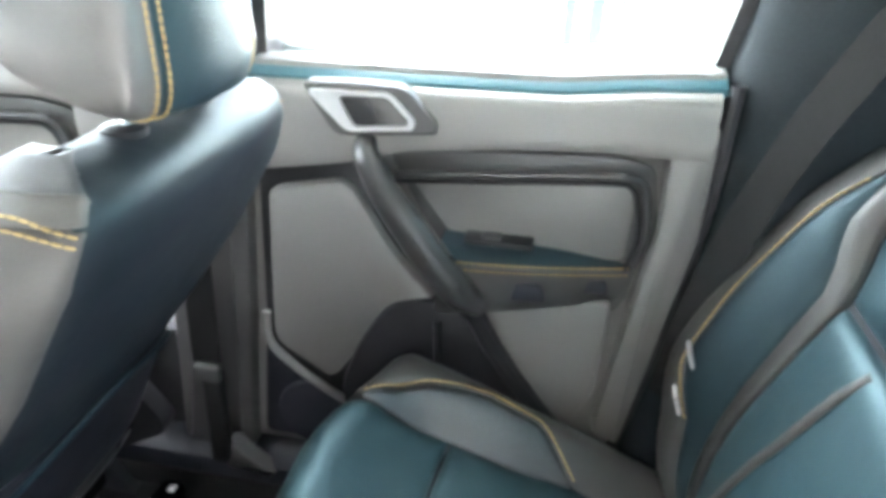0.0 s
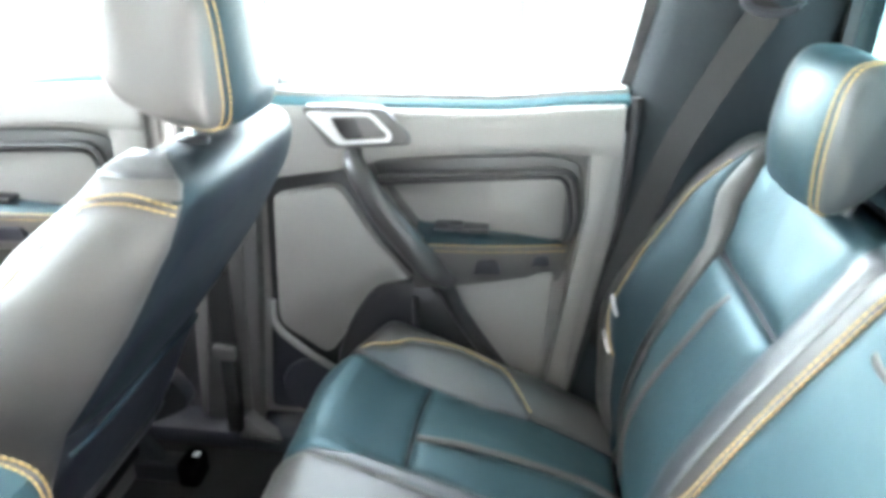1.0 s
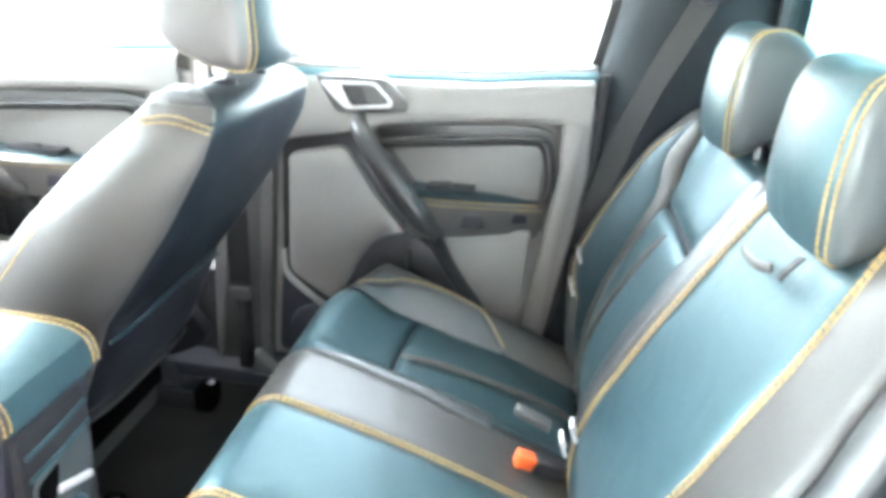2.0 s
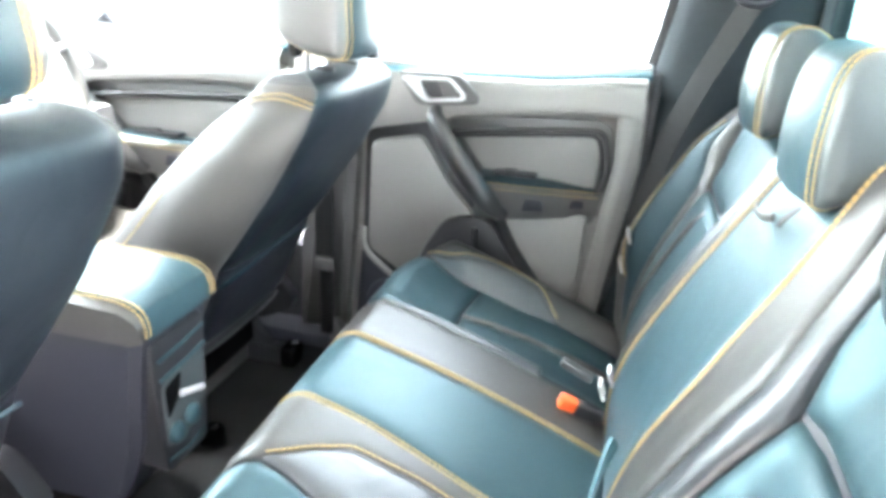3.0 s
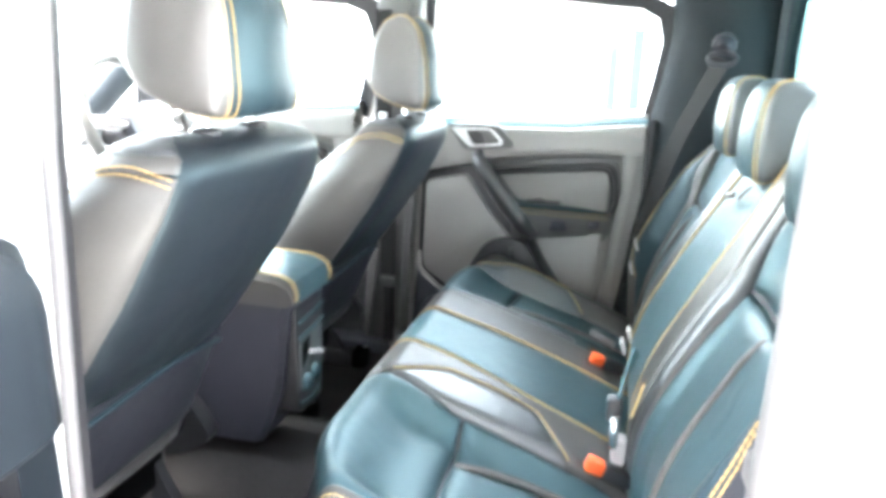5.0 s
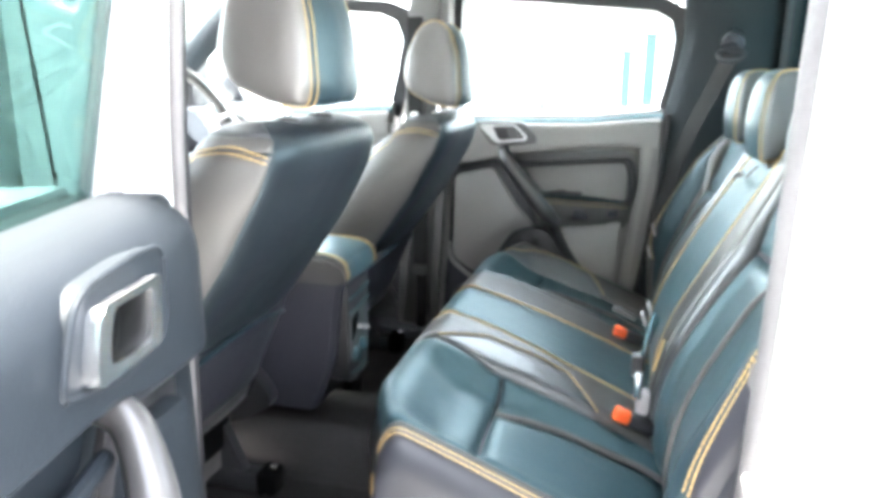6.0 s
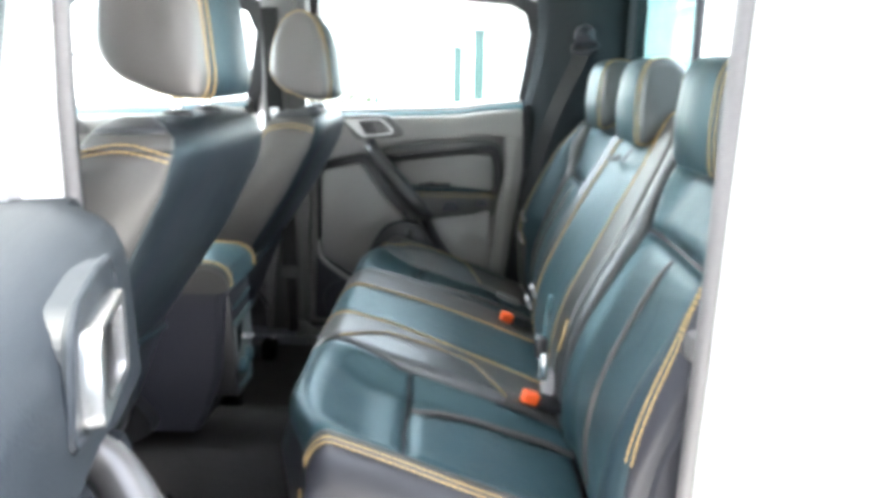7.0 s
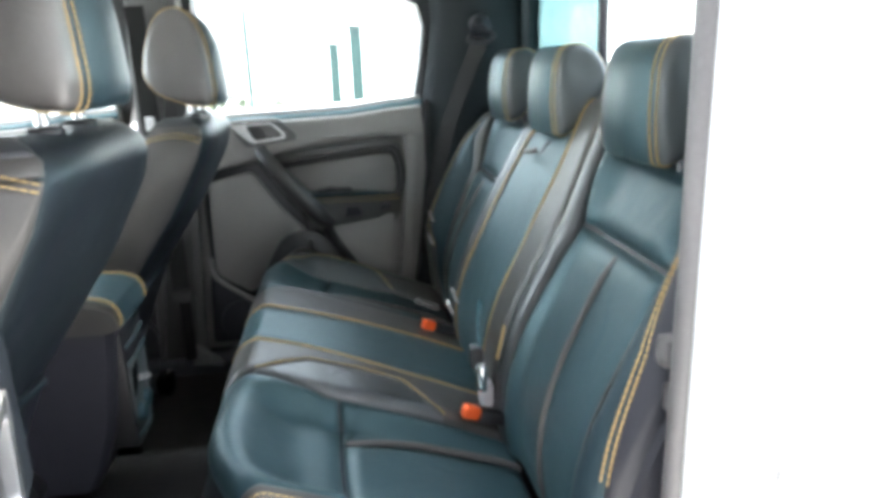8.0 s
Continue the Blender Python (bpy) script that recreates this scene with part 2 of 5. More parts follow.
def stitch(bm, pts, r=0.0016, step=0.011, gap=0.003):
    """A row of thread stitches along pts, added to bm."""
    pts = [Vector(p) for p in pts]
    run = [0.0]
    for a, b in zip(pts, pts[1:]):
        run.append(run[-1] + (b - a).length)
    def at(s):
        s = min(max(s, 0), run[-1])
        for i in range(len(run) - 1):
            if s <= run[i + 1]:
                return pts[i].lerp(pts[i + 1], (s - run[i]) / max(run[i + 1] - run[i], 1e-9))
        return pts[-1]
    s = 0.0
    while s < run[-1] - step * 0.5:
        a, b = at(s), at(s + step - gap)
        t = b - a
        if t.length > 1e-6:
            t.normalize()
            ref = Vector((0, 0, 1)) if abs(t.z) < 0.9 else Vector((1, 0, 0))
            u = t.cross(ref).normalized()
            w = t.cross(u)
            mid = [[bm.verts.new(p + r * (u * math.cos(q) + w * math.sin(q))) for q in (0.79, 2.36, 3.93, 5.5)] for p in (a.lerp(b, 0.12), a.lerp(b, 0.88))]
            ea, eb = bm.verts.new(a), bm.verts.new(b)
            for i in range(4):
                j = (i + 1) % 4
                bm.faces.new((mid[0][i], mid[0][j], mid[1][j], mid[1][i]))
                bm.faces.new((ea, mid[0][j], mid[0][i]))
                bm.faces.new((eb, mid[1][i], mid[1][j]))
        s += step
    return bm


def strap(pts, width, side, thick=0.0018):
    """Webbing along pts; side: direction of its width at every point, or one for all."""
    pts = [Vector(p) for p in pts]
    rings = []
    for i, p in enumerate(pts):
        t = (pts[min(i + 1, len(pts) - 1)] - pts[max(i - 1, 0)]).normalized()
        w = Vector(side)
        w = (w - t * w.dot(t)).normalized() * width / 2
        n = t.cross(w).normalized() * thick / 2
        rings.append([p - w - n, p + w - n, p + w + n, p - w + n])
    return loft(rings)


def ease(x, a, b):
    t = min(max((x - a) / (b - a), 0.0), 1.0)
    return t * t * (3 - 2 * t)


def line(x, rows):
    if x <= rows[0][0]:
        return rows[0][1]
    for (a, p), (b, q) in zip(rows, rows[1:]):
        if x <= b:
            return p + (q - p) * (x - a) / (b - a)
    return rows[-1][1]


def quilt(place, u0, u1, lo, hi, puff=0.006, edge=0.02, nu=28, nv=14, deep=0.02):
    """An upholstered panel over the surface place(u, v, lift), between the curves lo(u) and hi(u), sunken along its seams."""
    bm = bm_new()
    top = []
    us = [u0 + (u1 - u0) * (0.5 - 0.5 * math.cos(math.pi * i / nu)) * 1.0 for i in range(nu + 1)]
    for u in us:
        a, b = lo(u), hi(u)
        row = []
        for j in range(nv + 1):
            v = a + (b - a) * (0.5 - 0.5 * math.cos(math.pi * j / nv))
            d = min(u - u0, u1 - u, abs(v - a), abs(b - v))
            q = min(max(d / edge, 0.0), 1.0)
            row.append(bm.verts.new(place(u, v, puff * (math.sqrt(1 - (1 - q) ** 2) - 1))))
        top.append(row)
    for a, b in zip(top, top[1:]):
        for j in range(nv):
            bm.faces.new((a[j], a[j + 1], b[j + 1], b[j]))
    rim = [(us[0], j) for j in range(nv + 1)]
    loop = [top[0][j] for j in range(nv + 1)] + [top[i][nv] for i in range(1, nu + 1)] + [top[nu][j] for j in range(nv - 1, -1, -1)] + [top[i][0] for i in range(nu - 1, 0, -1)]
    uv = [(us[0], lo(us[0]) + (hi(us[0]) - lo(us[0])) * (0.5 - 0.5 * math.cos(math.pi * j / nv))) for j in range(nv + 1)]
    uv += [(us[i], hi(us[i])) for i in range(1, nu + 1)]
    uv += [(us[nu], lo(us[nu]) + (hi(us[nu]) - lo(us[nu])) * (0.5 - 0.5 * math.cos(math.pi * j / nv))) for j in range(nv - 1, -1, -1)]
    uv += [(us[i], lo(us[i])) for i in range(nu - 1, 0, -1)]
    low = [bm.verts.new(place(u, v, -deep)) for u, v in uv]
    k = len(loop)
    for i in range(k):
        bm.faces.new((loop[i], loop[(i + 1) % k], low[(i + 1) % k], low[i]))
    return bm


# ---- surroundings ----
bm = rbox((-60, -60, -0.2), (60, 60, 0.0), 0)
tagged(solid("ground", bm, CONCRETE, smooth=False), "weathered grey concrete yard", "ground", kind="structure")
bm = rbox((-30, 13.0, 0.0), (30, 13.3, 5.0), 0.02)
tagged(solid("wall_yard", bm, WALLPAINT, smooth=False), "long white rendered yard wall", "wall", kind="structure")
# unseen wall, added behind the camera to hold back light from the near side
tagged(solid("wall_light_block", rbox((-30, -5.9, 0.0), (30, -5.6, 7.0), 0.02), BLOCKWALL, smooth=False), "dark grey wall added out of view to block near-side light", "wall", kind="structure")


def yard_post(x, y, h, w):
    ob = thing("yard_post", (x, y, 0), "teal painted square steel post on a plinth", "post", "yard posts")
    part("shaft", rbox((x - w / 2, y - w / 2, 0.06), (x + w / 2, y + w / 2, h), 0.01), TEALPAINT, ob)
    part("plinth", rbox((x - w, y - w, 0.0), (x + w, y + w, 0.08), 0.015), CONCRETE, ob, "concrete plinth")
    part("cap", rbox((x - w * 0.62, y - w * 0.62, h), (x + w * 0.62, y + w * 0.62, h + 0.03), 0.008), TEALPAINT, ob)


for x, y, h, w in ((0.15, 5.5, 1.51, 0.095), (0.35, 5.5, 1.66, 0.11), (0.56, 5.9, 2.4, 0.03), (-0.70, 6.3, 1.9, 0.05)):
    yard_post(x, y, h, w)

rng = random.Random(4)
for cx, cy, rx, h in ((-1.2, 7.6, 0.55, 1.05), (-0.4, 7.9, 0.5, 0.95), (0.7, 7.8, 0.45, 0.8)):
    ob = thing("shrub", (cx, cy, 0), "low green shrub by the yard wall", "shrub", "shrubs")
    bm = bm_new()
    for i in range(420):
        a, r, z = rng.uniform(0, 6.283), rx * math.sqrt(rng.random()), h * rng.uniform(0.15, 1.0)
        r *= math.sqrt(max(1.15 - (z / h) ** 2, 0.05))
        p = Vector((cx + r * math.cos(a), cy + r * math.sin(a), z))
        u = Vector((rng.gauss(0, 1), rng.gauss(0, 1), rng.gauss(0, 1))).normalized() * rng.uniform(0.04, 0.08)
        w = u.orthogonal().normalized() * rng.uniform(0.015, 0.03)
        bm.faces.new([bm.verts.new(q) for q in (p - u, p + w, p + u, p - w)])
    part("leaves", bm, LEAF, ob, "green leaves", smooth=False)
    part("stem", tube([(cx, cy, 0), (cx + 0.03, cy, h * 0.4), (cx - 0.02, cy + 0.02, h * 0.75)], [0.03, 0.02, 0.008], 7), BARK, ob, "brown stem")

# ---- cab shell ----
FLOOR = 0.55
def floor_z(y):
    return FLOOR + 0.07 * (1 - ease(abs(y - YC), 0.06, 0.24))


rings = []
for x in (-1.3, -0.9, -0.5, -0.2, 0.1, 0.4, 0.64):
    ys = [-0.72 + 1.46 * i / 48 for i in range(49)]
    rings.append([(x, y, floor_z(y)) for y in ys] + [(x, y, 0.48) for y in reversed(ys)])
tagged(solid("floor", loft(rings), CARPET), "black carpeted cab floor with a raised middle tunnel", "floor", kind="structure")

tagged(solid("ceiling", rbox((-0.75, -0.62, 1.66), (0.62, 0.64, 1.68), 0.008), HEADLINER), "grey cloth headliner", "ceiling", kind="structure")
bm = loft([[(x, YC + w * math.sin(a), 1.69 + h * math.cos(a)) for a in [math.radians(-90 + 180 * i / 16) for i in range(17)]] for x, w, h in ((-0.95, 0.66, 0.03), (-0.6, 0.70, 0.07), (0.0, 0.72, 0.08), (0.55, 0.70, 0.07), (0.68, 0.66, 0.03))])
tagged(solid("roof", bm, PAINT), "white painted steel cab roof", "roof", kind="structure")

# rear wall with its window
hole = fillet([(-0.61, 1.31), (0.63, 1.31), (0.615, 1.60), (-0.595, 1.60)], 0.04)
outer = fillet([(-0.74, 0.5), (0.76, 0.5), (0.72, 1.69), (-0.70, 1.69)], 0.03)
tagged(solid("wall_rear", frame_plate(outer, hole, 0.618, 0.66, "x"), LINING), "dark lined rear wall of the cab", "wall", kind="structure")
w1 = thing("window_rear", (0.66, YC, 1.30), "cab rear window in a black rubber seal", "window", kind="structure")
part("seal", frame_plate(hole, fillet([(-0.60, 1.32), (0.62, 1.32), (0.605, 1.59), (-0.585, 1.59)], 0.035), 0.612, 0.64, "x"), RUBBER, w1, "black rubber seal")
for nm, a, b, mat, lab in (("pane", -0.605, 0.086, GLASS, "clear glass pane"), ("fixed_pane", 0.095, 0.625, PRIVACY, "teal privacy glass pane")):
    ob = part(nm, plate([(a, 1.315), (b, 1.315), (b - 0.01, 1.595), (a + 0.01, 1.595)], 0.626, 0.630, 0.01, 0.001, "x"), mat, w1, lab)
    ob.visible_shadow = False
part("divider", rbox((0.618, 0.084, 1.315), (0.636, 0.100, 1.595), 0.004), TRIMDARK, w1, "dark window divider")


def mirror_y(pts, s):
    return [(x, YC + s * (y - YC), z) for x, y, z in pts]


# far side: sill, pillars and lining
tagged(solid("rocker_far", rbox((-1.3, 0.62, 0.45), (0.66, 0.86, 0.585), 0.02), TRIMDARK), "dark grey door sill trim", "sill", kind="structure")
bm = plate([(-0.40, 0.58), (-0.27, 0.58), (-0.245, 1.0), (-0.235, 1.64), (-0.36, 1.64), (-0.38, 1.1)], 0.655, 0.76, 0.02, 0.02)
tagged(solid("pillar_middle", bm, MIDTRIM), "dark grey lined middle pillar", "pillar", kind="structure")
rings = []
for z, xe in ((0.50, 0.31), (0.70, 0.305), (0.90, 0.335), (1.06, 0.356), (1.25, 0.352), (1.35, 0.372), (1.45, 0.386), (1.52, 0.384), (1.68, 0.36)):
    rings.append([(xe, 0.70, z), (xe + 0.006, 0.678, z), (xe + 0.03, 0.655, z), (xe + 0.10, 0.615, z), (0.54, 0.617, z), (0.616, 0.634, z), (0.616, 0.76, z), (xe, 0.76, z)])
bm = loft(rings)
tagged(solid("pillar_rear", bm, LINING), "dark grey lined rear quarter pillar", "pillar", kind="structure")
bm = plate([(-0.30, 0.50), (-0.22, 0.50), (-0.215, 1.22), (-0.30, 1.22)], 0.695, 0.75, 0.005, 0.004)
tagged(solid("seal_middle", bm, RUBBER), "black rubber door seal on the middle pillar", "trim", kind="structure")
bm = plate([(-0.245, 0.50), (0.40, 0.50), (0.40, 0.64), (0.22, 0.60), (-0.245, 0.585)], 0.655, 0.76, 0.005, 0.004)
tagged(solid("sill_seal", bm, RUBBER), "black rubber seal along the door sill", "trim", kind="structure")
tagged(solid("seal_rear", tube(smooth_path([(0.290, 0.668, 0.66), (0.318, 0.666, 0.80), (0.345, 0.664, 0.98), (0.357, 0.664, 1.10), (0.360, 0.664, 1.25)]), 0.009, 8), RUBBER), "black rubber door seal on the rear pillar", "trim", kind="structure")
bm = plate([(0.24, 0.50), (0.46, 0.50), (0.46, 1.30), (0.30, 1.20)], 0.780, 0.80, 0.005, 0.004)
tagged(solid("jamb_far", bm, RUBBER), "black door jamb behind the rear door edge", "trim", kind="structure")
tagged(solid("roof_rail", rbox((-0.95, 0.60, 1.575), (0.66, 0.76, 1.69), 0.02), LINING), "dark roof rail trim over the doors", "trim", kind="structure")

# near side: painted jambs
bm = plate([(-0.32, 0.50), (-0.215, 0.50), (-0.205, 1.0), (-0.195, 1.30), (-0.170, 1.66), (-0.335, 1.66), (-0.340, 1.18)], -0.742, -0.672, 0.01, 0.015)
tagged(solid("pillar_near", bm, PAINT), "white painted middle door pillar", "pillar", kind="structure")
bm = plate([(-0.36, 0.52), (-0.210, 0.52), (-0.200, 1.0), (-0.190, 1.30), (-0.165, 1.64), (-0.36, 1.64)], -0.672, -0.652, 0.01, 0.006)
tagged(solid("seal_near", bm, BLACK), "dark pillar trim with rubber seal", "trim", kind="structure")
bm = tube([(-0.208, -0.674, 0.55), (-0.200, -0.674, 1.0), (-0.190, -0.672, 1.30), (-0.165, -0.670, 1.60)], 0.0075, 10)
tagged(solid("door_seal", bm, SEAL), "grey rubber door seal along the middle pillar", "trim", kind="structure")
bm = plate([(0.416, 0.50), (0.69, 0.50), (0.69, 1.66), (0.430, 1.66), (0.427, 1.40), (0.424, 1.25), (0.421, 1.1), (0.418, 0.95), (0.412, 0.7)], -0.90, -0.664, 0.01, 0.045, seg=5)
tagged(solid("quarter_panel", bm, PAINT), "white painted rear quarter panel", "body panel", kind="structure")
bm = plate([(0.418, 0.50), (0.64, 0.50), (0.64, 1.64), (0.432, 1.64), (0.429, 1.40), (0.426, 1.25), (0.423, 1.1), (0.420, 0.95), (0.414, 0.7)], -0.664, -0.642, 0.01, 0.006)
tagged(solid("quarter_trim", bm, TRIMDARK), "dark rear quarter trim with rubber seal", "trim", kind="structure")
bm = tube([(x, -0.670, z) for x, z in ((0.411, 0.60), (0.413, 0.80), (0.418, 1.0), (0.422, 1.2), (0.425, 1.4), (0.429, 1.62))], 0.012, 10)
tagged(solid("quarter_seal", bm, SEAL), "pale grey door seal along the quarter panel", "trim", kind="structure")
tagged(solid("rocker_near", rbox((-1.3, -0.88, 0.42), (0.66, -0.60, 0.57), 0.02), PAINT), "white painted door sill", "sill", kind="structure")
tagged(solid("roof_rail_near", rbox((-0.95, -0.74, 1.60), (0.66, -0.58, 1.69), 0.02), PAINT), "white painted roof rail", "trim", kind="structure")
bm = plate([(0.72, 0.60), (2.2, 0.60), (2.2, 1.28), (0.72, 1.28)], -0.92, -0.86, 0.02, 0.02)
tagged(solid("bed_side", bm, PAINT), "white painted cargo bed side", "body panel", kind="structure")
for nm, y0, y1 in (("kick_panel_far", 0.69, 0.76), ("kick_panel_near", -0.74, -0.66)):
    tagged(solid(nm, rbox((-1.36, y0, 0.45), (-0.38, y1, 0.78), 0.004), RUBBER), "black lower closing panel by the front door", "panel", kind="structure")
tagged(solid("firewall", rbox((-1.42, -0.70, 0.45), (-1.38, 0.72, 1.16), 0.004), RUBBER), "black closing panel behind the dashboard", "panel", kind="structure")


# ---- door ----
SILL = [(-0.235, 1.232), (-0.10, 1.236), (0.06, 1.240), (0.16, 1.243), (0.26, 1.255), (0.35, 1.262)]


def side_door(name, label, s, hinge=None, front=False):
    """A side door with its card, seen from the cabin. s: 1 for the far side, -1 for the other; front: the longer front door."""
    ob = thing(name, hinge or (-0.23 - 0.88 * front, YC + s * 0.86, 0.6), label, "car door", kind="structure")

    def part(name, bm, mat, parent, label="", smooth=True, angle=40):
        if front:
            for v in bm.verts:
                v.co.x = -0.88 + v.co.x * (1.33 if v.co.x > 0 else 1.0)
        return lay(name, bm, mat, parent, label, smooth, angle)

    def Y(y):
        return YC + s * (y - 0.01)

    def pl(pts, y0, y1, r=0.012, bev=0.006):
        return plate(pts, Y(y0), Y(y1), r, bev)

    def flip(pts):
        return [(x, Y(y), z) for x, y, z in pts]

    xe = -0.235 if hinge is None else -0.300
    rim = [(xe, 1.232), *SILL[1:]]
    # the open door takes the darkened copy of the trim, shade painted in
    trim, pale = (TRIM, PALE) if hinge is None else (SHADETRIM, SHADETRIM)
    low = [(0.352, 1.06), (0.30, 0.70), (0.24, 0.61), (xe - 0.035, 0.60)]
    part("skin", pl([*rim, *low], 0.87, 0.772, 0.01, 0.015), PAINT, ob, "white painted outer skin")
    part("inner_frame", pl([(x, z - 0.008) for x, z in rim] + low, 0.719, 0.775, 0.008, 0.004), RUBBER, ob, "black inner door frame")
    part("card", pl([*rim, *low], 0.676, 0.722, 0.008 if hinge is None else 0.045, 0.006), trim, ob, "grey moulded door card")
    # window frame and pane
    win = [(xe + 0.01, 1.225), (-0.02, 1.225), (0.16, 1.228), (0.335, 1.25), (0.352, 1.34), (0.366, 1.44), (0.352, 1.492), (0.31, 1.515), (0.0, 1.54), (xe + 0.02, 1.552)]
    out = [(xe - 0.033, 1.20), (-0.02, 1.20), (0.17, 1.20), (0.362, 1.22), (0.384, 1.34), (0.402, 1.45), (0.388, 1.52), (0.33, 1.55), (0.0, 1.578), (xe - 0.027, 1.59)]
    y0, y1, yp, leaning = (0.705, 0.80, 0.752, 0.0) if hinge is None else (0.718, 0.742, 0.729, 0.211)
    if hinge:
        win = [(-0.245, 1.21)] + win[1:-1] + [(-0.245, 1.552)]
        out = [(-0.292, 1.19)] + out[1:-1] + [(-0.292, 1.59)]
    frame_bm, pane_bm = frame_plate(out, win, Y(y0), Y(y1)), frame_plate(win, [(0.05, 1.38)] * len(win), Y(yp), Y(yp + 0.004))
    for v in [*frame_bm.verts, *pane_bm.verts]:
        v.co.y -= s * leaning * (v.co.z - 1.235)
    part("window_frame", frame_bm, RUBBER if s > 0 else SATIN if hinge else PAINT, ob, "grey window frame" if hinge else "black window frame" if s > 0 else "white window frame", smooth=False)
    pane = part("pane", pane_bm, GLASS if s > 0 else TINTED, ob, "window glass", smooth=False)
    pane.visible_shadow = False
    # upper roll under the window
    if hinge is None:
        bm = loft([[(x, Y(y), z + dz) for x, z in rim] for y, dz in ((0.73, -0.004), (0.705, -0.001), (0.688, -0.005), (0.672, -0.010), (0.664, -0.018), (0.666, -0.026))], closed=False)
        # sky reflection on the strip comes from its base colour
        part("sill_cap", bm, SOFT, ob, "soft sill strip painted teal for reflected sky")
    cols = 30
    rows = []
    for i in range(cols + 1):
        x0 = xe + (0.007 if hinge is None else 0.03)
        x = x0 + (0.344 - x0) * i / cols
        zt = line(x, rim) - 0.021
        zb = line(x, [(-0.23, 1.085), (-0.10, 1.110), (-0.024, 1.134), (0.105, 1.150), (0.242, 1.160), (0.285, 1.158), (0.35, 1.158)])
        if hinge is None:
            rows.append([(x, Y(line(t, [(0, 0.664), (0.04, 0.656), (0.10, 0.649), (0.2, 0.645), (0.4, 0.643), (0.85, 0.640), (0.95, 0.643), (1.0, 0.68)])), zt + (zb - zt) * t) for t in (0, 0.04, 0.10, 0.2, 0.4, 0.7, 0.85, 0.95, 1.0)])
        else:
            # one rounded shoulder from the glass down over the bezel, turned under at the hinge end
            end = 1 - ease(x, x0, x0 + 0.035)
            sag, back = 0.022 * end ** 2, 0.026 * end ** 2
            ztop = line(x, rim) - sag
            face = [(y + back, ztop + dz) for y, dz in ((0.735, -0.004), (0.720, 0.001), (0.703, 0.003), (0.686, 0.001), (0.670, -0.004), (0.657, -0.011), (0.648, -0.021), (0.643, -0.034), (0.641, -0.050))]
            rows.append([(x, Y(y), z) for y, z in face + [(0.640 + back, zb + 0.012), (0.652 + back, zb)]])
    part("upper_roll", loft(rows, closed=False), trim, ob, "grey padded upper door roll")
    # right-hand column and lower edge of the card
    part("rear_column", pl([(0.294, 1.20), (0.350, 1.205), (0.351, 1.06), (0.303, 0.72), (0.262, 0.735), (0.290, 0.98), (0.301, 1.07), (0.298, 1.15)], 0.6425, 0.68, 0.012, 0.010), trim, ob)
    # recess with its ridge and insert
    part("recess", pl([(-0.05, 1.128), (0.10, 1.142), (0.24, 1.152), (0.288, 1.142), (0.303, 1.06), (0.272, 0.93), (0.08, 0.93), (0.0, 1.04)], 0.668, 0.69, 0.015, 0.003), MIDTRIM if hinge is None else SHADETRIM, ob, "dark grey recess frame")
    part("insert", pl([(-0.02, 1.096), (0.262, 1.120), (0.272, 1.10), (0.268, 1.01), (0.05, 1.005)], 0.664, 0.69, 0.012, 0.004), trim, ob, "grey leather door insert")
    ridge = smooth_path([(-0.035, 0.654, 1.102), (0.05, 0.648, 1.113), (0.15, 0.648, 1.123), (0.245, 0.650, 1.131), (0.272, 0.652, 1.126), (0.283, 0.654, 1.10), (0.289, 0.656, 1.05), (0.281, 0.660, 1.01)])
    part("ridge", tube(flip(ridge), 0.0062, 8), HANDLE if hinge is None else SHADETRIM, ob, "satin grey trim ridge")
    # raised black bar, painted in as the shadow line beside the ridge
    groove = [(x - 0.010, y + 0.004, z - 0.011) for x, y, z in ridge]
    part("insert_shade", tube(flip(groove), 0.0035, 6), BLACK, ob, "black bar for the shadow line round the insert")
    # armrest
    rows, pad = [], []
    for i in range(15):
        t = i / 14
        x = 0.032 + 0.250 * t
        yi, zt, zb = 0.592 + 0.075 * t ** 1.4, 1.022 - 0.016 * t, 0.934 + 0.014 * t
        rows.append(flip([(x, 0.70, zt + 0.004), (x, yi + 0.03, zt + 0.003), (x, yi + 0.008, zt), (x, yi, zt - 0.008), (x, yi + 0.001, zt - 0.018), (x, yi + 0.003, zt - 0.03), (x, yi + 0.005, zb + 0.01), (x, yi + 0.010, zb), (x, 0.70, zb)]))
        pad.append(flip([(x, 0.69, zt + 0.0062), (x, yi + 0.03, zt + 0.0052), (x, yi + 0.010, zt + 0.0022), (x, yi + 0.001, zt - 0.005)]))
    arm = part("armrest", loft(rows), MIDTRIM if hinge is None else SHADETRIM, ob, "dark padded armrest")
    part("armrest_pad", loft(pad, closed=False), DEEP if hinge is None else SHADETRIM, arm, "dark teal leather armrest pad")
    for k, dz in enumerate((0.0, -0.011)):
        bm = bm_new()
        pts = [(0.05 + 0.228 * t, 0.592 + 0.075 * (0.07 + 0.91 * t) ** 1.4 - 0.0008 + 0.002 * k, 1.021 - 0.016 * t - 0.003 + dz) for t in [i / 30 for i in range(31)]]
        part("stitching", stitch(bm, flip(pts), 0.0012, 0.008, 0.0007), GOLD, arm, "gold thread stitching")
    part("switch_plate", rbox(flip([(0.060, 0.634, 1.024)])[0], flip([(0.15, 0.668, 1.031)])[0], 0.002) if s > 0 else rbox((0.060, Y(0.668), 1.024), (0.15, Y(0.634), 1.031), 0.002), BLACK, arm, "black switch plate")
    ya, yb = sorted((Y(0.640), Y(0.660)))
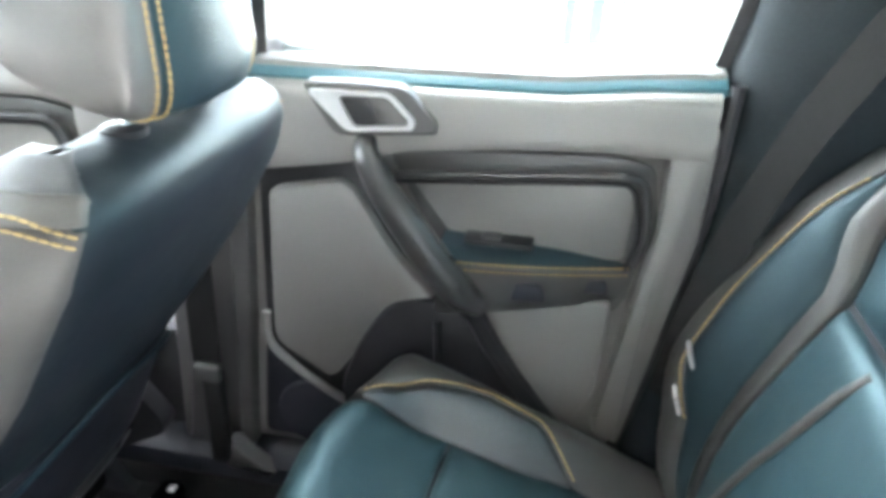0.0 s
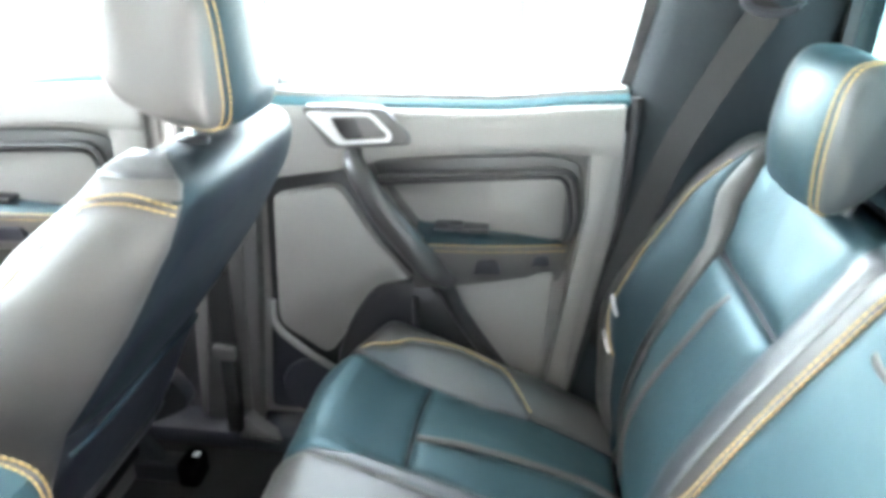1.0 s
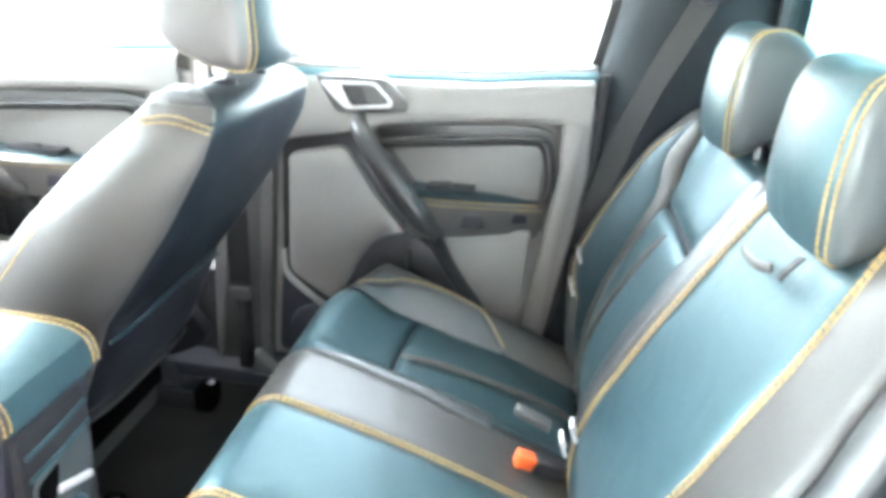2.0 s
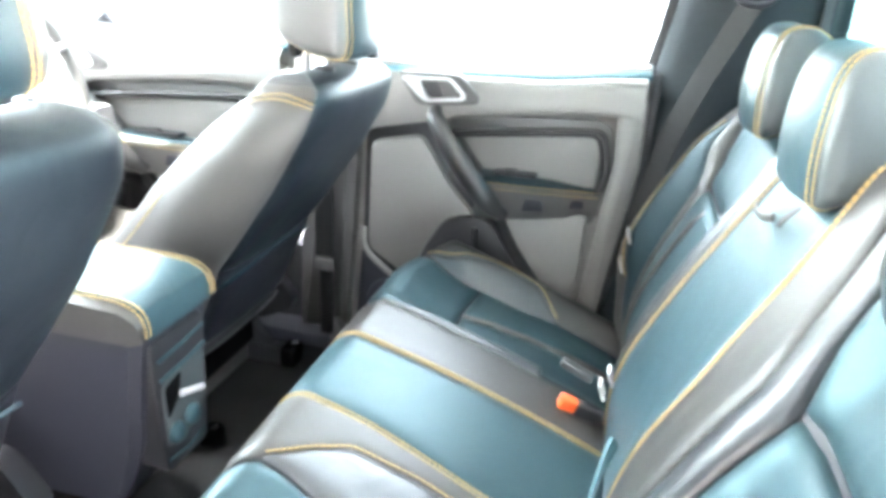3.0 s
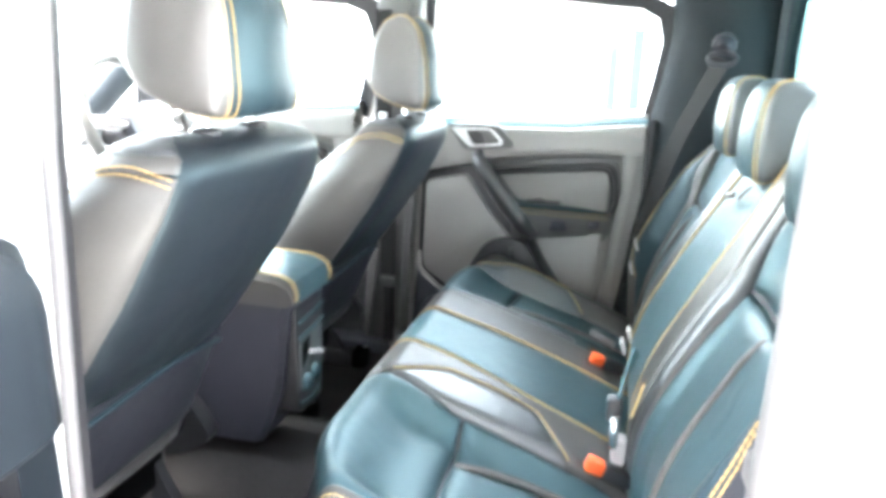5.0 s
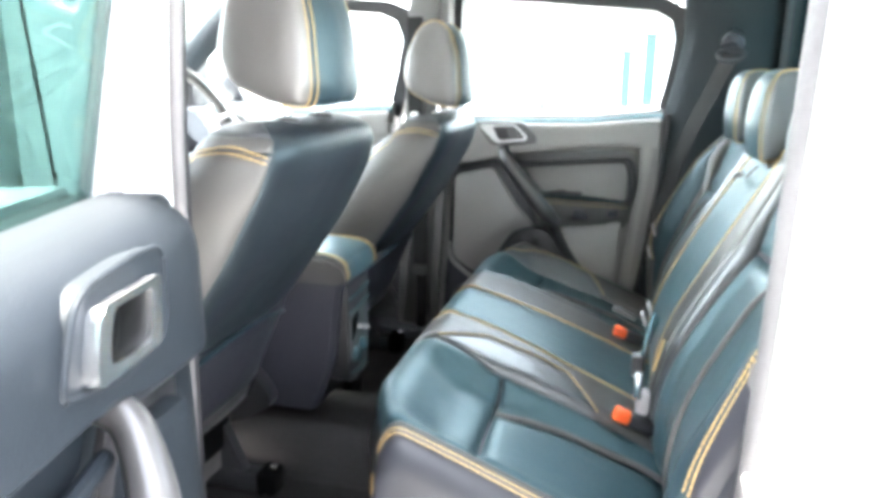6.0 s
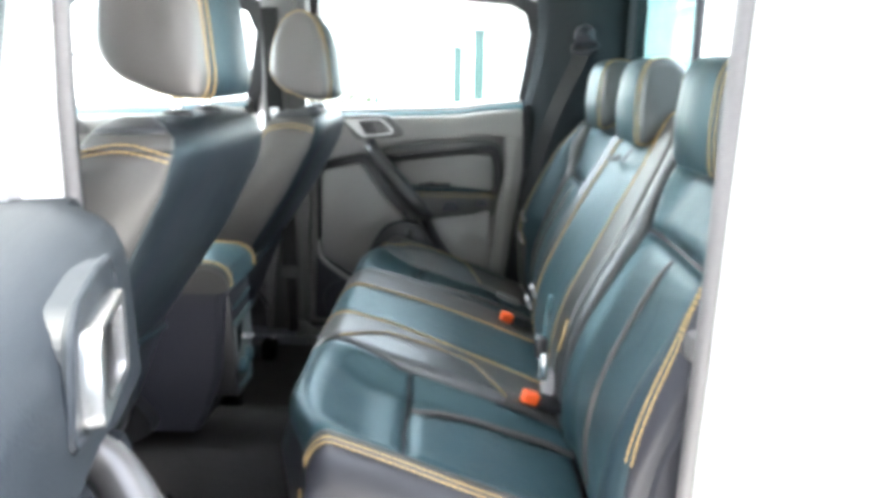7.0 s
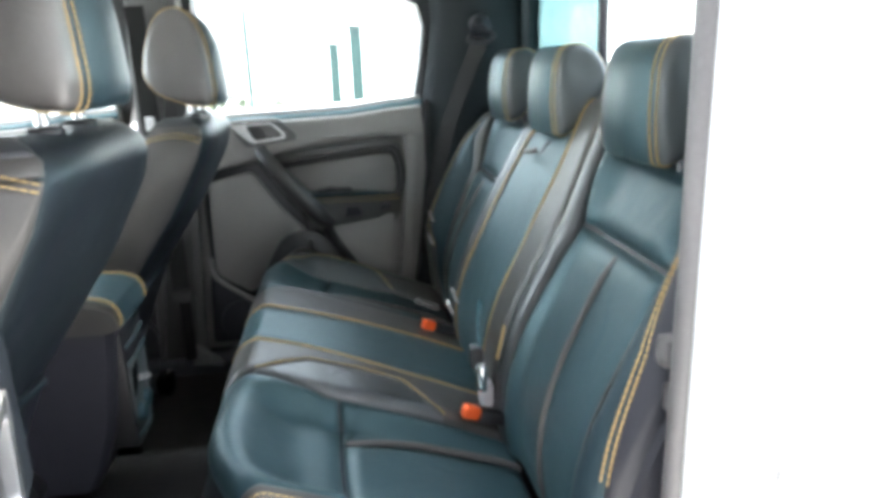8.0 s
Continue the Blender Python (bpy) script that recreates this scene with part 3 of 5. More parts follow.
    part("window_switch", rbox((0.082, ya, 1.028), (0.108, yb, 1.036), 0.003), HANDLE, arm, "dark window switch")
    part("grip_recess", pl([(0.12, 0.985), (0.165, 0.985), (0.175, 0.962), (0.115, 0.958)], 0.6165, 0.65, 0.008, 0.002), TRIMDARK, arm, "dark grip recess")
    part("rear_grip", pl([(0.215, 0.985), (0.25, 0.985), (0.252, 0.968), (0.212, 0.966)], 0.6475, 0.67, 0.006, 0.002), TRIMDARK, arm, "dark grip recess")
    # pull handle
    path = smooth_path([(-0.074, 0.655, 1.148), (-0.068, 0.628, 1.132), (-0.035, 0.606, 1.090), (0.0, 0.598, 1.048), (0.035, 0.594, 1.007), (0.068, 0.596, 0.968), (0.090, 0.612, 0.945)])
    if hinge:
        path = [Vector((p.x + 0.022, p.y + 0.012, p.z - 0.014)) for p in path]
    rad = [0.0175 + 0.007 * ease(i, 4, 20) - 0.008 * ease(i, 27, 36) for i in range(len(path))]
    part("pull_handle", tube(flip(path), rad, 12, flat=0.75, side=(0.8, 0, 0.6)), HANDLE, ob, "satin grey diagonal pull handle")
    # lower panels
    part("front_panel", pl([(-0.216, 1.062), (-0.102, 1.088), (-0.035, 0.985), (0.04, 0.905), (-0.04, 0.905), (-0.10, 0.80), (-0.13, 0.755), (-0.222, 0.815)], 0.650, 0.69, 0.02, 0.012), trim, ob, "grey padded lower panel")
    # black backing plate gives the panel edge its shadow line
    part("front_shade", pl([(-0.232, 1.085), (-0.09, 1.115), (0.07, 0.90), (-0.12, 0.72), (-0.238, 0.79)], 0.669, 0.69, 0.02, 0.003), BLACK, ob, "black plate for the shadow line round the lower panel")
    part("lower_ridge", tube(flip(smooth_path([(-0.232, 0.660, 0.86), (-0.226, 0.652, 0.815), (-0.19, 0.646, 0.782), (-0.14, 0.644, 0.748), (-0.10, 0.650, 0.72)])), 0.007, 8), trim, ob, "grey lower ridge")
    part("rear_panel", pl([(0.075, 0.945), (0.262, 0.952), (0.258, 0.80), (0.225, 0.72), (0.16, 0.72), (0.10, 0.86)], 0.652, 0.69, 0.012, 0.006), trim, ob)
    part("map_pocket", pl([(-0.115, 0.76), (-0.085, 0.84), (-0.045, 0.905), (0.0, 0.926), (0.055, 0.922), (0.11, 0.86), (0.20, 0.74), (0.19, 0.64), (-0.10, 0.64)], 0.640, 0.69, 0.03, 0.012), BLACK, ob, "black moulded map pocket")
    part("pocket_divider", tube(flip([(0.03, 0.636, 0.90), (0.035, 0.632, 0.82), (0.03, 0.632, 0.74)]), 0.006, 6), BLACK, ob)
    part("spine", tube(flip(smooth_path([(0.07, 0.628, 0.95), (0.11, 0.634, 0.87), (0.165, 0.640, 0.79), (0.20, 0.648, 0.74)])), 0.014, 8), BLACK, ob, "dark diagonal moulding")
    part("kick_area", pl([(xe - 0.005, 0.83), (-0.215, 0.80), (-0.12, 0.735), (-0.06, 0.66), (-0.02, 0.625), (xe - 0.02, 0.615)], 0.671, 0.69, 0.02, 0.004), TRIMDARK if hinge is None else SHADETRIM, ob, "dark grey lower door panel")
    # speaker
    cx, cz = -0.165, 0.675
    disc = [(cx + 0.062 * math.cos(a), cz + 0.062 * math.sin(a)) for a in [2 * math.pi * i / 24 for i in range(24)]]
    part("speaker_grille", pl(disc, 0.662, 0.69, 0, 0.008), TRIMDARK, ob, "round black speaker grille")
    # latch bezel
    shape = [(-0.156, 1.218), (-0.085, 1.222), (-0.022, 1.221), (0.020, 1.180), (0.018, 1.164), (-0.06, 1.156), (-0.112, 1.152)]
    if hinge:
        shape = [(-0.136, 1.206), (-0.124, 1.217), (-0.076, 1.2225), (-0.006, 1.2235), (0.014, 1.217), (0.030, 1.194), (0.040, 1.176), (-0.036, 1.154), (-0.114, 1.149), (-0.134, 1.160)]
    bez = part("latch_bezel", pl(shape, 0.637 if hinge is None else 0.6395, 0.66, 0.014, 0.004 if hinge is None else 0.0015), MIDTRIM if hinge is None else SHADETRIM, ob, "dark grey latch bezel", smooth=hinge is None, angle=18)
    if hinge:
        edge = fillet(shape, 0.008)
        part("bezel_rim", tube(flip([(p.x, 0.6405, p.y) for p in edge]), 0.0026, 8, closed=True), SHADETRIM, bez, "raised rim of the bezel")
    if hinge is None:
        o = fillet([(-0.146, 1.210), (-0.040, 1.213), (-0.008, 1.182), (-0.010, 1.170), (-0.094, 1.161)], 0.010)
        i = fillet([(-0.106, 1.205), (-0.043, 1.2085), (-0.016, 1.182), (-0.018, 1.1745), (-0.085, 1.1665)], 0.008)
    else:
        o = fillet([(-0.098, 1.205), (0.002, 1.214), (0.012, 1.196), (0.018, 1.172), (-0.088, 1.159)], 0.008)
        i = fillet([(-0.080, 1.201), (-0.014, 1.2085), (-0.006, 1.196), (-0.001, 1.178), (-0.072, 1.166)], 0.006)
    ring = frame_plate(o, i, Y(0.630), Y(0.639))
    bmesh.ops.bevel(ring, geom=[e for e in ring.edges if abs(e.verts[0].co.y - Y(0.630)) < 1e-4 and abs(e.verts[1].co.y - Y(0.630)) < 1e-4 and len({f.normal.y for f in e.link_faces}) >= 1 and e.is_manifold and e.calc_face_angle(0) > 0.5], offset=0.003, segments=2, affect="EDGES")
    part("latch_ring", ring, SILVER if hinge is None else CHROME, bez, "satin chrome ring")
    # no hollow here; the near cup's black stands for its inner shade
    part("latch_cup", pl([(-0.104, 1.204), (-0.046, 1.206), (-0.022, 1.182), (-0.024, 1.176), (-0.082, 1.169)] if hinge is None else [(-0.086, 1.203), (-0.010, 1.211), (0.002, 1.196), (0.006, 1.175), (-0.078, 1.163)], 0.6352, 0.639, 0.008, 0.0005), MIDTRIM if hinge is None else SHADEBLACK, bez, "black latch cup")
    part("latch_lever", pl([(-0.103, 1.203), (-0.066, 1.204), (-0.052, 1.172), (-0.083, 1.170)] if hinge is None else [(-0.030, 1.204), (-0.017, 1.205), (-0.006, 1.182), (-0.018, 1.180)], 0.632, 0.638, 0.006, 0.002), HANDLE if hinge is None else SHADEBLACK, bez, "dark release lever")
    return ob


side_door("door_far", "closed grey trimmed rear door with chrome latch", 1)
near = side_door("door_near", "open rear door with tinted window and trim darkened for shade", -1, hinge=(-0.28, -0.779, 0.6))
near.location += Vector((0.040, -0.046, 0.020))
near.rotation_euler = (0, 0, radians(-70.3))
side_door("door_front_far", "closed grey trimmed front door with chrome latch", 1, front=True)
side_door("door_front_near", "closed front door with dark trim", -1, front=True)

# ---- front seats ----
XR = [(0.55, -0.46), (0.68, -0.405), (0.80, -0.355), (0.93, -0.30), (1.0, -0.25), (1.08, -0.195), (1.147, -0.158), (1.18, -0.140), (1.219, -0.129), (1.238, -0.134), (1.250, -0.148), (1.258, -0.170)]
XF = [(0.55, -0.68), (0.75, -0.64), (0.93, -0.54), (1.02, -0.455), (1.075, -0.408), (1.17, -0.31), (1.228, -0.238), (1.250, -0.222), (1.258, -0.208)]
WR = [(0.55, 0.16), (0.80, 0.168), (0.97, 0.174), (1.04, 0.181), (1.15, 0.182), (1.19, 0.178), (1.228, 0.169), (1.248, 0.152), (1.258, 0.130)]


def front_seat(yc, dz, label):
    ob = thing("front_seat", (-0.6, yc, FLOOR), label, "car seat", "front seats")

    def xr(z): return line(z, XR)
    def xf(z): return line(z, XF)
    def w(z): return line(z, WR)

    def rearface(z, v, lift):
        k = 1 - min(abs(v) / w(z), 1.0) ** 4
        return (xr(z) + 0.016 * k + lift, yc + v, z + dz)

    def sideface(sg):
        def f(z, v, lift):
            return (xr(z) + (xf(z) - xr(z)) * v, yc + sg * (w(z) + 0.042 * math.sin(math.pi * min(max(v, 0), 1)) ** 0.8 * line(z, [(0.6, 0.5), (0.95, 1), (1.13, 1), (1.215, 0.45), (1.258, 0.1)]) + lift), z + dz)
        return f

    def frontface(z, v, lift):
        k = 1 - min(abs(v) / w(z), 1.0) ** 3
        return (xf(z) + 0.05 * k - lift, yc + v, z + dz)

    # inner body
    rings = []
    zs = [0.735 + 0.508 * i / 34 for i in range(35)]
    for z in zs:
        wi = w(z) - 0.006
        a, b = xr(z) - 0.008, xf(z) + 0.03
        rings.append([(a + (b - a) * t, yc + wi * sg, z + dz) for sg, t in ((-1, 0), (-1, 0.33), (-1, 0.66), (-1, 1), (-0.33, 1), (0.33, 1), (1, 1), (1, 0.66), (1, 0.33), (1, 0), (0.33, 0), (-0.33, 0))])
    for up, k in ((0.006, 0.90), (0.010, 0.75)):
        z = zs[-1]
        cx = (xr(z) + xf(z)) / 2
        rings.append([(cx + (p[0] - cx) * k, yc + (p[1] - yc) * k, z + dz + up) for p in rings[34]])
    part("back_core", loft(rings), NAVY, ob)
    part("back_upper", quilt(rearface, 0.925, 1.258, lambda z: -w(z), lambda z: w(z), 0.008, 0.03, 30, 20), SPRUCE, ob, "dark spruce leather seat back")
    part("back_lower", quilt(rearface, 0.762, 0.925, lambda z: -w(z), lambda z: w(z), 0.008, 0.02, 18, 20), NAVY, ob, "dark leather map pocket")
    part("pocket_piping", tube([rearface(0.927 - 0.03 * (v / 0.17) ** 2, v, 0.003) for v in [-0.172 + 0.344 * i / 20 for i in range(21)]], 0.0035, 6), DEEP, ob, "teal piping of the map pocket")
    part("back_hem", quilt(rearface, 0.732, 0.762, lambda z: -w(z), lambda z: w(z), 0.004, 0.01, 4, 12), HANDLE, ob, "grey hem strip")
    for sg in (-1, 1):
        f = sideface(sg)
        part("shoulder_cap", quilt(f, 1.243, 1.258, lambda z: 0.02, lambda z: 0.98, 0.003, 0.006, 8, 16, 0.02), SLATE, ob, "dark glossy leather shoulder")
        part("bolster_upper", quilt(f, 1.226, 1.243, lambda z: 0.02, lambda z: 0.98, 0.003, 0.008, 8, 16, 0.02), GREY, ob, "grey leather shoulder")
        part("bolster", quilt(f, 0.78, 1.226, lambda z: 0.03, lambda z: 0.985, 0.010, 0.03, 28, 18, 0.03), PALE, ob, "warm grey leather side bolster")
        part("lower_side", quilt(f, 0.735, 0.78, lambda z: 0.03, lambda z: 0.985, 0.006, 0.02, 10, 12, 0.03), NAVY, ob)
        for off in (0.0, 0.007):
            part("stitching", stitch(bm_new(), [f(1.212 + off + 0.014 * math.sin(math.pi * t), t, 0.0012) for t in [0.04 + 0.88 * i / 24 for i in range(25)]], 0.0011, 0.008, 0.0007), GOLD, ob, "gold thread stitching")
        part("stitching", stitch(bm_new(), [f(z, 0.82, 0.001) for z in [1.218 - 0.40 * i / 30 for i in range(31)]], 0.0011, 0.008, 0.0007), GOLD, ob, "gold thread stitching")
    part("front_panel", quilt(frontface, 0.70, 1.245, lambda z: -w(z) + 0.01, lambda z: w(z) - 0.01, 0.01, 0.03, 20, 14), GREY, ob, "grey leather front panel")
    # cushion, trim and rails
    rings = []
    for x, zt, wd in ((-0.455, 0.76, 0.20), (-0.48, 0.80, 0.235), (-0.60, 0.82, 0.25), (-0.80, 0.845, 0.25), (-0.93, 0.85, 0.24), (-0.985, 0.82, 0.22)):
        rings.append([(x, yc + wd * a, (zt - 0.20 + 0.20 * b) + dz) for a, b in ((-0.95, 0), (-1, 0.3), (-1, 0.8), (-0.93, 1.05), (-0.8, 1.08), (-0.6, 0.93), (0, 0.9), (0.6, 0.93), (0.8, 1.08), (0.93, 1.05), (1, 0.8), (1, 0.3), (0.95, 0))])
    part("cushion", loft(rings), GREY, ob, "grey leather seat cushion")
    # dark plate in place of the shaded gap below the seat back
    part("underseat_shade", rbox((-0.50, yc - 0.19, 0.60 + dz), (-0.445, yc + 0.19, 0.735 + dz), 0.012), SHADEBLACK, ob, "black plate for the dark under the seat")
    for sg in (-1, 1):
        yy = yc + sg * 0.235
        part("side_trim", plate([(-0.36, 0.68 + dz), (-0.42, 0.76 + dz), (-0.62, 0.73 + dz), (-0.95, 0.74 + dz), (-0.97, 0.66 + dz), (-0.45, 0.63 + dz)], yy + sg * 0.018, yy - sg * 0.02, 0.03, 0.008), BLACK, ob, "black plastic side trim")
        if sg < 0:
            part("recline_lever", tube(smooth_path([(-0.40, yy + sg * 0.02, 0.76 + dz), (-0.44, yy + sg * 0.03, 0.80 + dz), (-0.47, yy + sg * 0.03, 0.87 + dz)]), 0.009, 8, flat=0.6), BLACK, ob)
        part("rail", rbox((-0.98, yc + sg * 0.17 - 0.02, FLOOR + 0.005), (-0.36, yc + sg * 0.17 + 0.02, FLOOR + 0.045), 0.005), BLACK, ob, "black seat rail")
        part("rail_cap", rbox((-0.375, yc + sg * 0.17 - 0.028, FLOOR), (-0.335, yc + sg * 0.17 + 0.028, FLOOR + 0.055), 0.012, 3), SHADEBLACK, ob)
        part("rail_bolt", rbox((-0.352, yc + sg * 0.17 - 0.008, FLOOR + 0.055), (-0.338, yc + sg * 0.17 + 0.008, FLOOR + 0.062), 0.003), CHROME, ob, "bright bolt")
        part("bracket", plate([(-0.93, 0.59), (-0.40, 0.59), (-0.45, 0.66 + dz), (-0.90, 0.66 + dz)], yc + sg * 0.16, yc + sg * 0.18, 0.01, 0.002), BLACK, ob)
    # headrest
    prof = [(-0.235, 1.400), (-0.244, 1.336), (-0.222, 1.302), (-0.166, 1.279), (-0.120, 1.275), (-0.113, 1.300), (-0.120, 1.390), (-0.140, 1.446), (-0.172, 1.472), (-0.212, 1.455)]
    hy = yc - 0.012
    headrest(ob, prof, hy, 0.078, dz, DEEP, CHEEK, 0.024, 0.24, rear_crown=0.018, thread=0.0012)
    for sg in (-1, 1):
        px, pz = -0.165, 1.250
        part("post_sleeve", tube([(px, hy + sg * 0.052, pz - 0.010 + dz), (px, hy + sg * 0.052, pz + 0.010 + dz), (px, hy + sg * 0.052, pz + 0.013 + dz)], [0.019, 0.018, 0.012], 12), BLACK, ob, "black post sleeve")
        part("post", tube([(px, hy + sg * 0.052, pz - 0.02 + dz), (px, hy + sg * 0.052, pz + 0.06 + dz)], 0.007, 10), CHROME, ob, "chrome headrest post")
    return ob


def headrest(ob, prof, yc, hw, dz, face, cheek, bulge, taper=0.14, crown=0.0, rear_crown=0.0, thread=0.0013, seams=(-1, 1)):
    """A headrest on ob: prof is its outline from the side in x and z."""
    loop = fillet(prof, 0.03, 3)
    c = sum(loop, Vector((0, 0))) / len(loop)

    lowest, highest = min(p.y for p in loop), max(p.y for p in loop)

    def ring(y, k):
        swell = crown * max(1 - (y / hw) ** 2, 0.0)
        rear = rear_crown * max(1 - (y / hw) ** 2, 0.0)
        return [(c.x + (p.x - c.x) * k - swell * min(max((c.x - p.x) / 0.05, 0.0), 1.0) + rear * min(max((p.x - c.x) / 0.05, 0.0), 1.0), yc + y * (1 - taper * max((p.y - lowest) / (highest - lowest), 0) ** 2), c.y + (p.y - c.y) * k + dz) for p in loop]

    head = part("headrest", loft([ring(hw * t, 1 - 0.02 * (1 - abs(math.sin(math.pi * t / 2))) ** 2 + (0.0 if abs(t) < 0.97 else -0.02)) for t in [-1 + 2 * i / 14 for i in range(15)]]), face, ob, "padded leather headrest")
    for sg in (-1, 1):
        part("cheek", loft([ring(sg * (hw - 0.002), 0.985), ring(sg * (hw + bulge * 0.55), 0.965), ring(sg * (hw + bulge * 0.85), 0.90), ring(sg * (hw + bulge), 0.78), ring(sg * (hw + bulge * 1.1), 0.5)]), cheek, head, "grey leather headrest side")
        for off, k in ((-0.008, 1.0), (0.003, 0.995)) if sg in seams else ():
            pts = ring(sg * (hw + off), k * 1.006)
            part("stitching", stitch(bm_new(), pts + [pts[0]], thread, 0.0060, 0.0004), GOLD, head, "gold thread stitching")
    return head


front_seat(0.355, 0.0, "driver seat in dark and grey leather behind the steering wheel")
front_seat(-0.405, 0.035, "front passenger seat in dark and grey leather with gold stitching")

# ---- rear bench ----
def hc(x):
    """Height of the cushion along its middle."""
    if x < -0.032:
        t = min((-0.032 - x) / 0.055, 1.0)
        return 0.905 - 0.07 * (1 - math.sqrt(max(1 - t * t, 0)))
    return 0.905 - 0.235 * (x + 0.045) - 0.28 * (x + 0.045) ** 2 + 0.003


def sink(x, d):
    """How far the seat panels lie below the middle."""
    g = ease(x, -0.075, 0.05) * 0.042
    inner = ease(d, 0.225, 0.285)
    outer = 1 - ease(d, 0.455, 0.52)
    return g * inner * outer


def hs(x, y):
    d = abs(y - YC)
    z = hc(x) - sink(x, d)
    if d > 0.52:
        t = min((d - 0.52) / 0.055, 1.0)
        z -= 0.06 * (1 - math.sqrt(max(1 - t * t, 0)))
    return z


def cushion(x, y, lift):
    d = abs(y - YC)
    back = 0.085 * ease(d, 0.36, 0.585) * (1 - min(max((x + 0.125) / 0.33, 0), 1)) ** 1.5
    dx = (hc(x + 0.004) - hc(x - 0.004)) / 0.008
    n = Vector((-dx, 0, 1)).normalized()
    return Vector((x + back, y, hs(x, y))) + n * lift


bench = thing("rear_bench", (0.2, YC, FLOOR), "rear bench seat in teal-cast and grey leather with gold stitching", "car seat")
rings = []
for d in [-0.57 + 1.14 * i / 40 for i in range(41)]:
    y = YC + d
    xs = [-0.086 + 0.463 * i / 30 for i in range(31)]
    k = 0.012
    low = cushion(-0.086, y, 0).x + 0.086
    rings.append([cushion(x, y, -k) for x in xs] + [(0.377, y, 0.62), (low - 0.062, y, 0.62), (low - 0.080, y, 0.70), (low - 0.090, y, 0.80)])
part("cushion_core", loft(rings), NAVY, bench, "dark leather cushion front and sides")


def side(sg):
    """The seams of one seat cushion, as distances from the middle line: gold seam, foot of the inner bolster, foot and seam of the outer one, piping."""
    if sg < 0:
        gold = [(-0.085, 0.222), (-0.030, 0.205), (0.010, 0.166), (0.050, 0.137), (0.135, 0.138), (0.200, 0.147), (0.258, 0.237), (0.372, 0.240)]
        foot = [(-0.085, 0.226), (-0.030, 0.209), (0.0, 0.214), (0.080, 0.241), (0.372, 0.243)]
        out_foot, out = [(-0.085, 0.522), (0.372, 0.522)], [(-0.085, 0.524), (0.372, 0.524)]
        pipe = [(0.095, 0.315), (0.205, 0.286), (0.345, 0.271), (0.372, 0.270)]
    else:
        gold = [(-0.085, 0.215), (0.0, 0.215), (0.19, 0.205), (0.372, 0.205)]
        foot = [(-0.085, 0.216), (-0.05, 0.218), (0.08, 0.255), (0.372, 0.256)]
        out_foot = [(-0.085, 0.452), (-0.03, 0.452), (0.04, 0.465), (0.16, 0.466), (0.235, 0.474), (0.372, 0.474)]
        out = [(-0.085, 0.453), (-0.053, 0.460), (0.014, 0.505), (0.110, 0.530), (0.186, 0.522), (0.235, 0.476), (0.372, 0.476)]
        pipe = [(0.070, 0.345), (0.20, 0.369), (0.32, 0.386), (0.372, 0.388)]
    return [lambda x, rows=rows: line(x, rows) for rows in (gold, foot, out_foot, out, pipe)]


def mid_line(x, sg):
    return line(x, [(-0.125, 0.074), (0.05, 0.083), (0.20, 0.110), (0.372, 0.118)] if sg < 0 else [(-0.125, 0.088), (0.372, 0.088)])


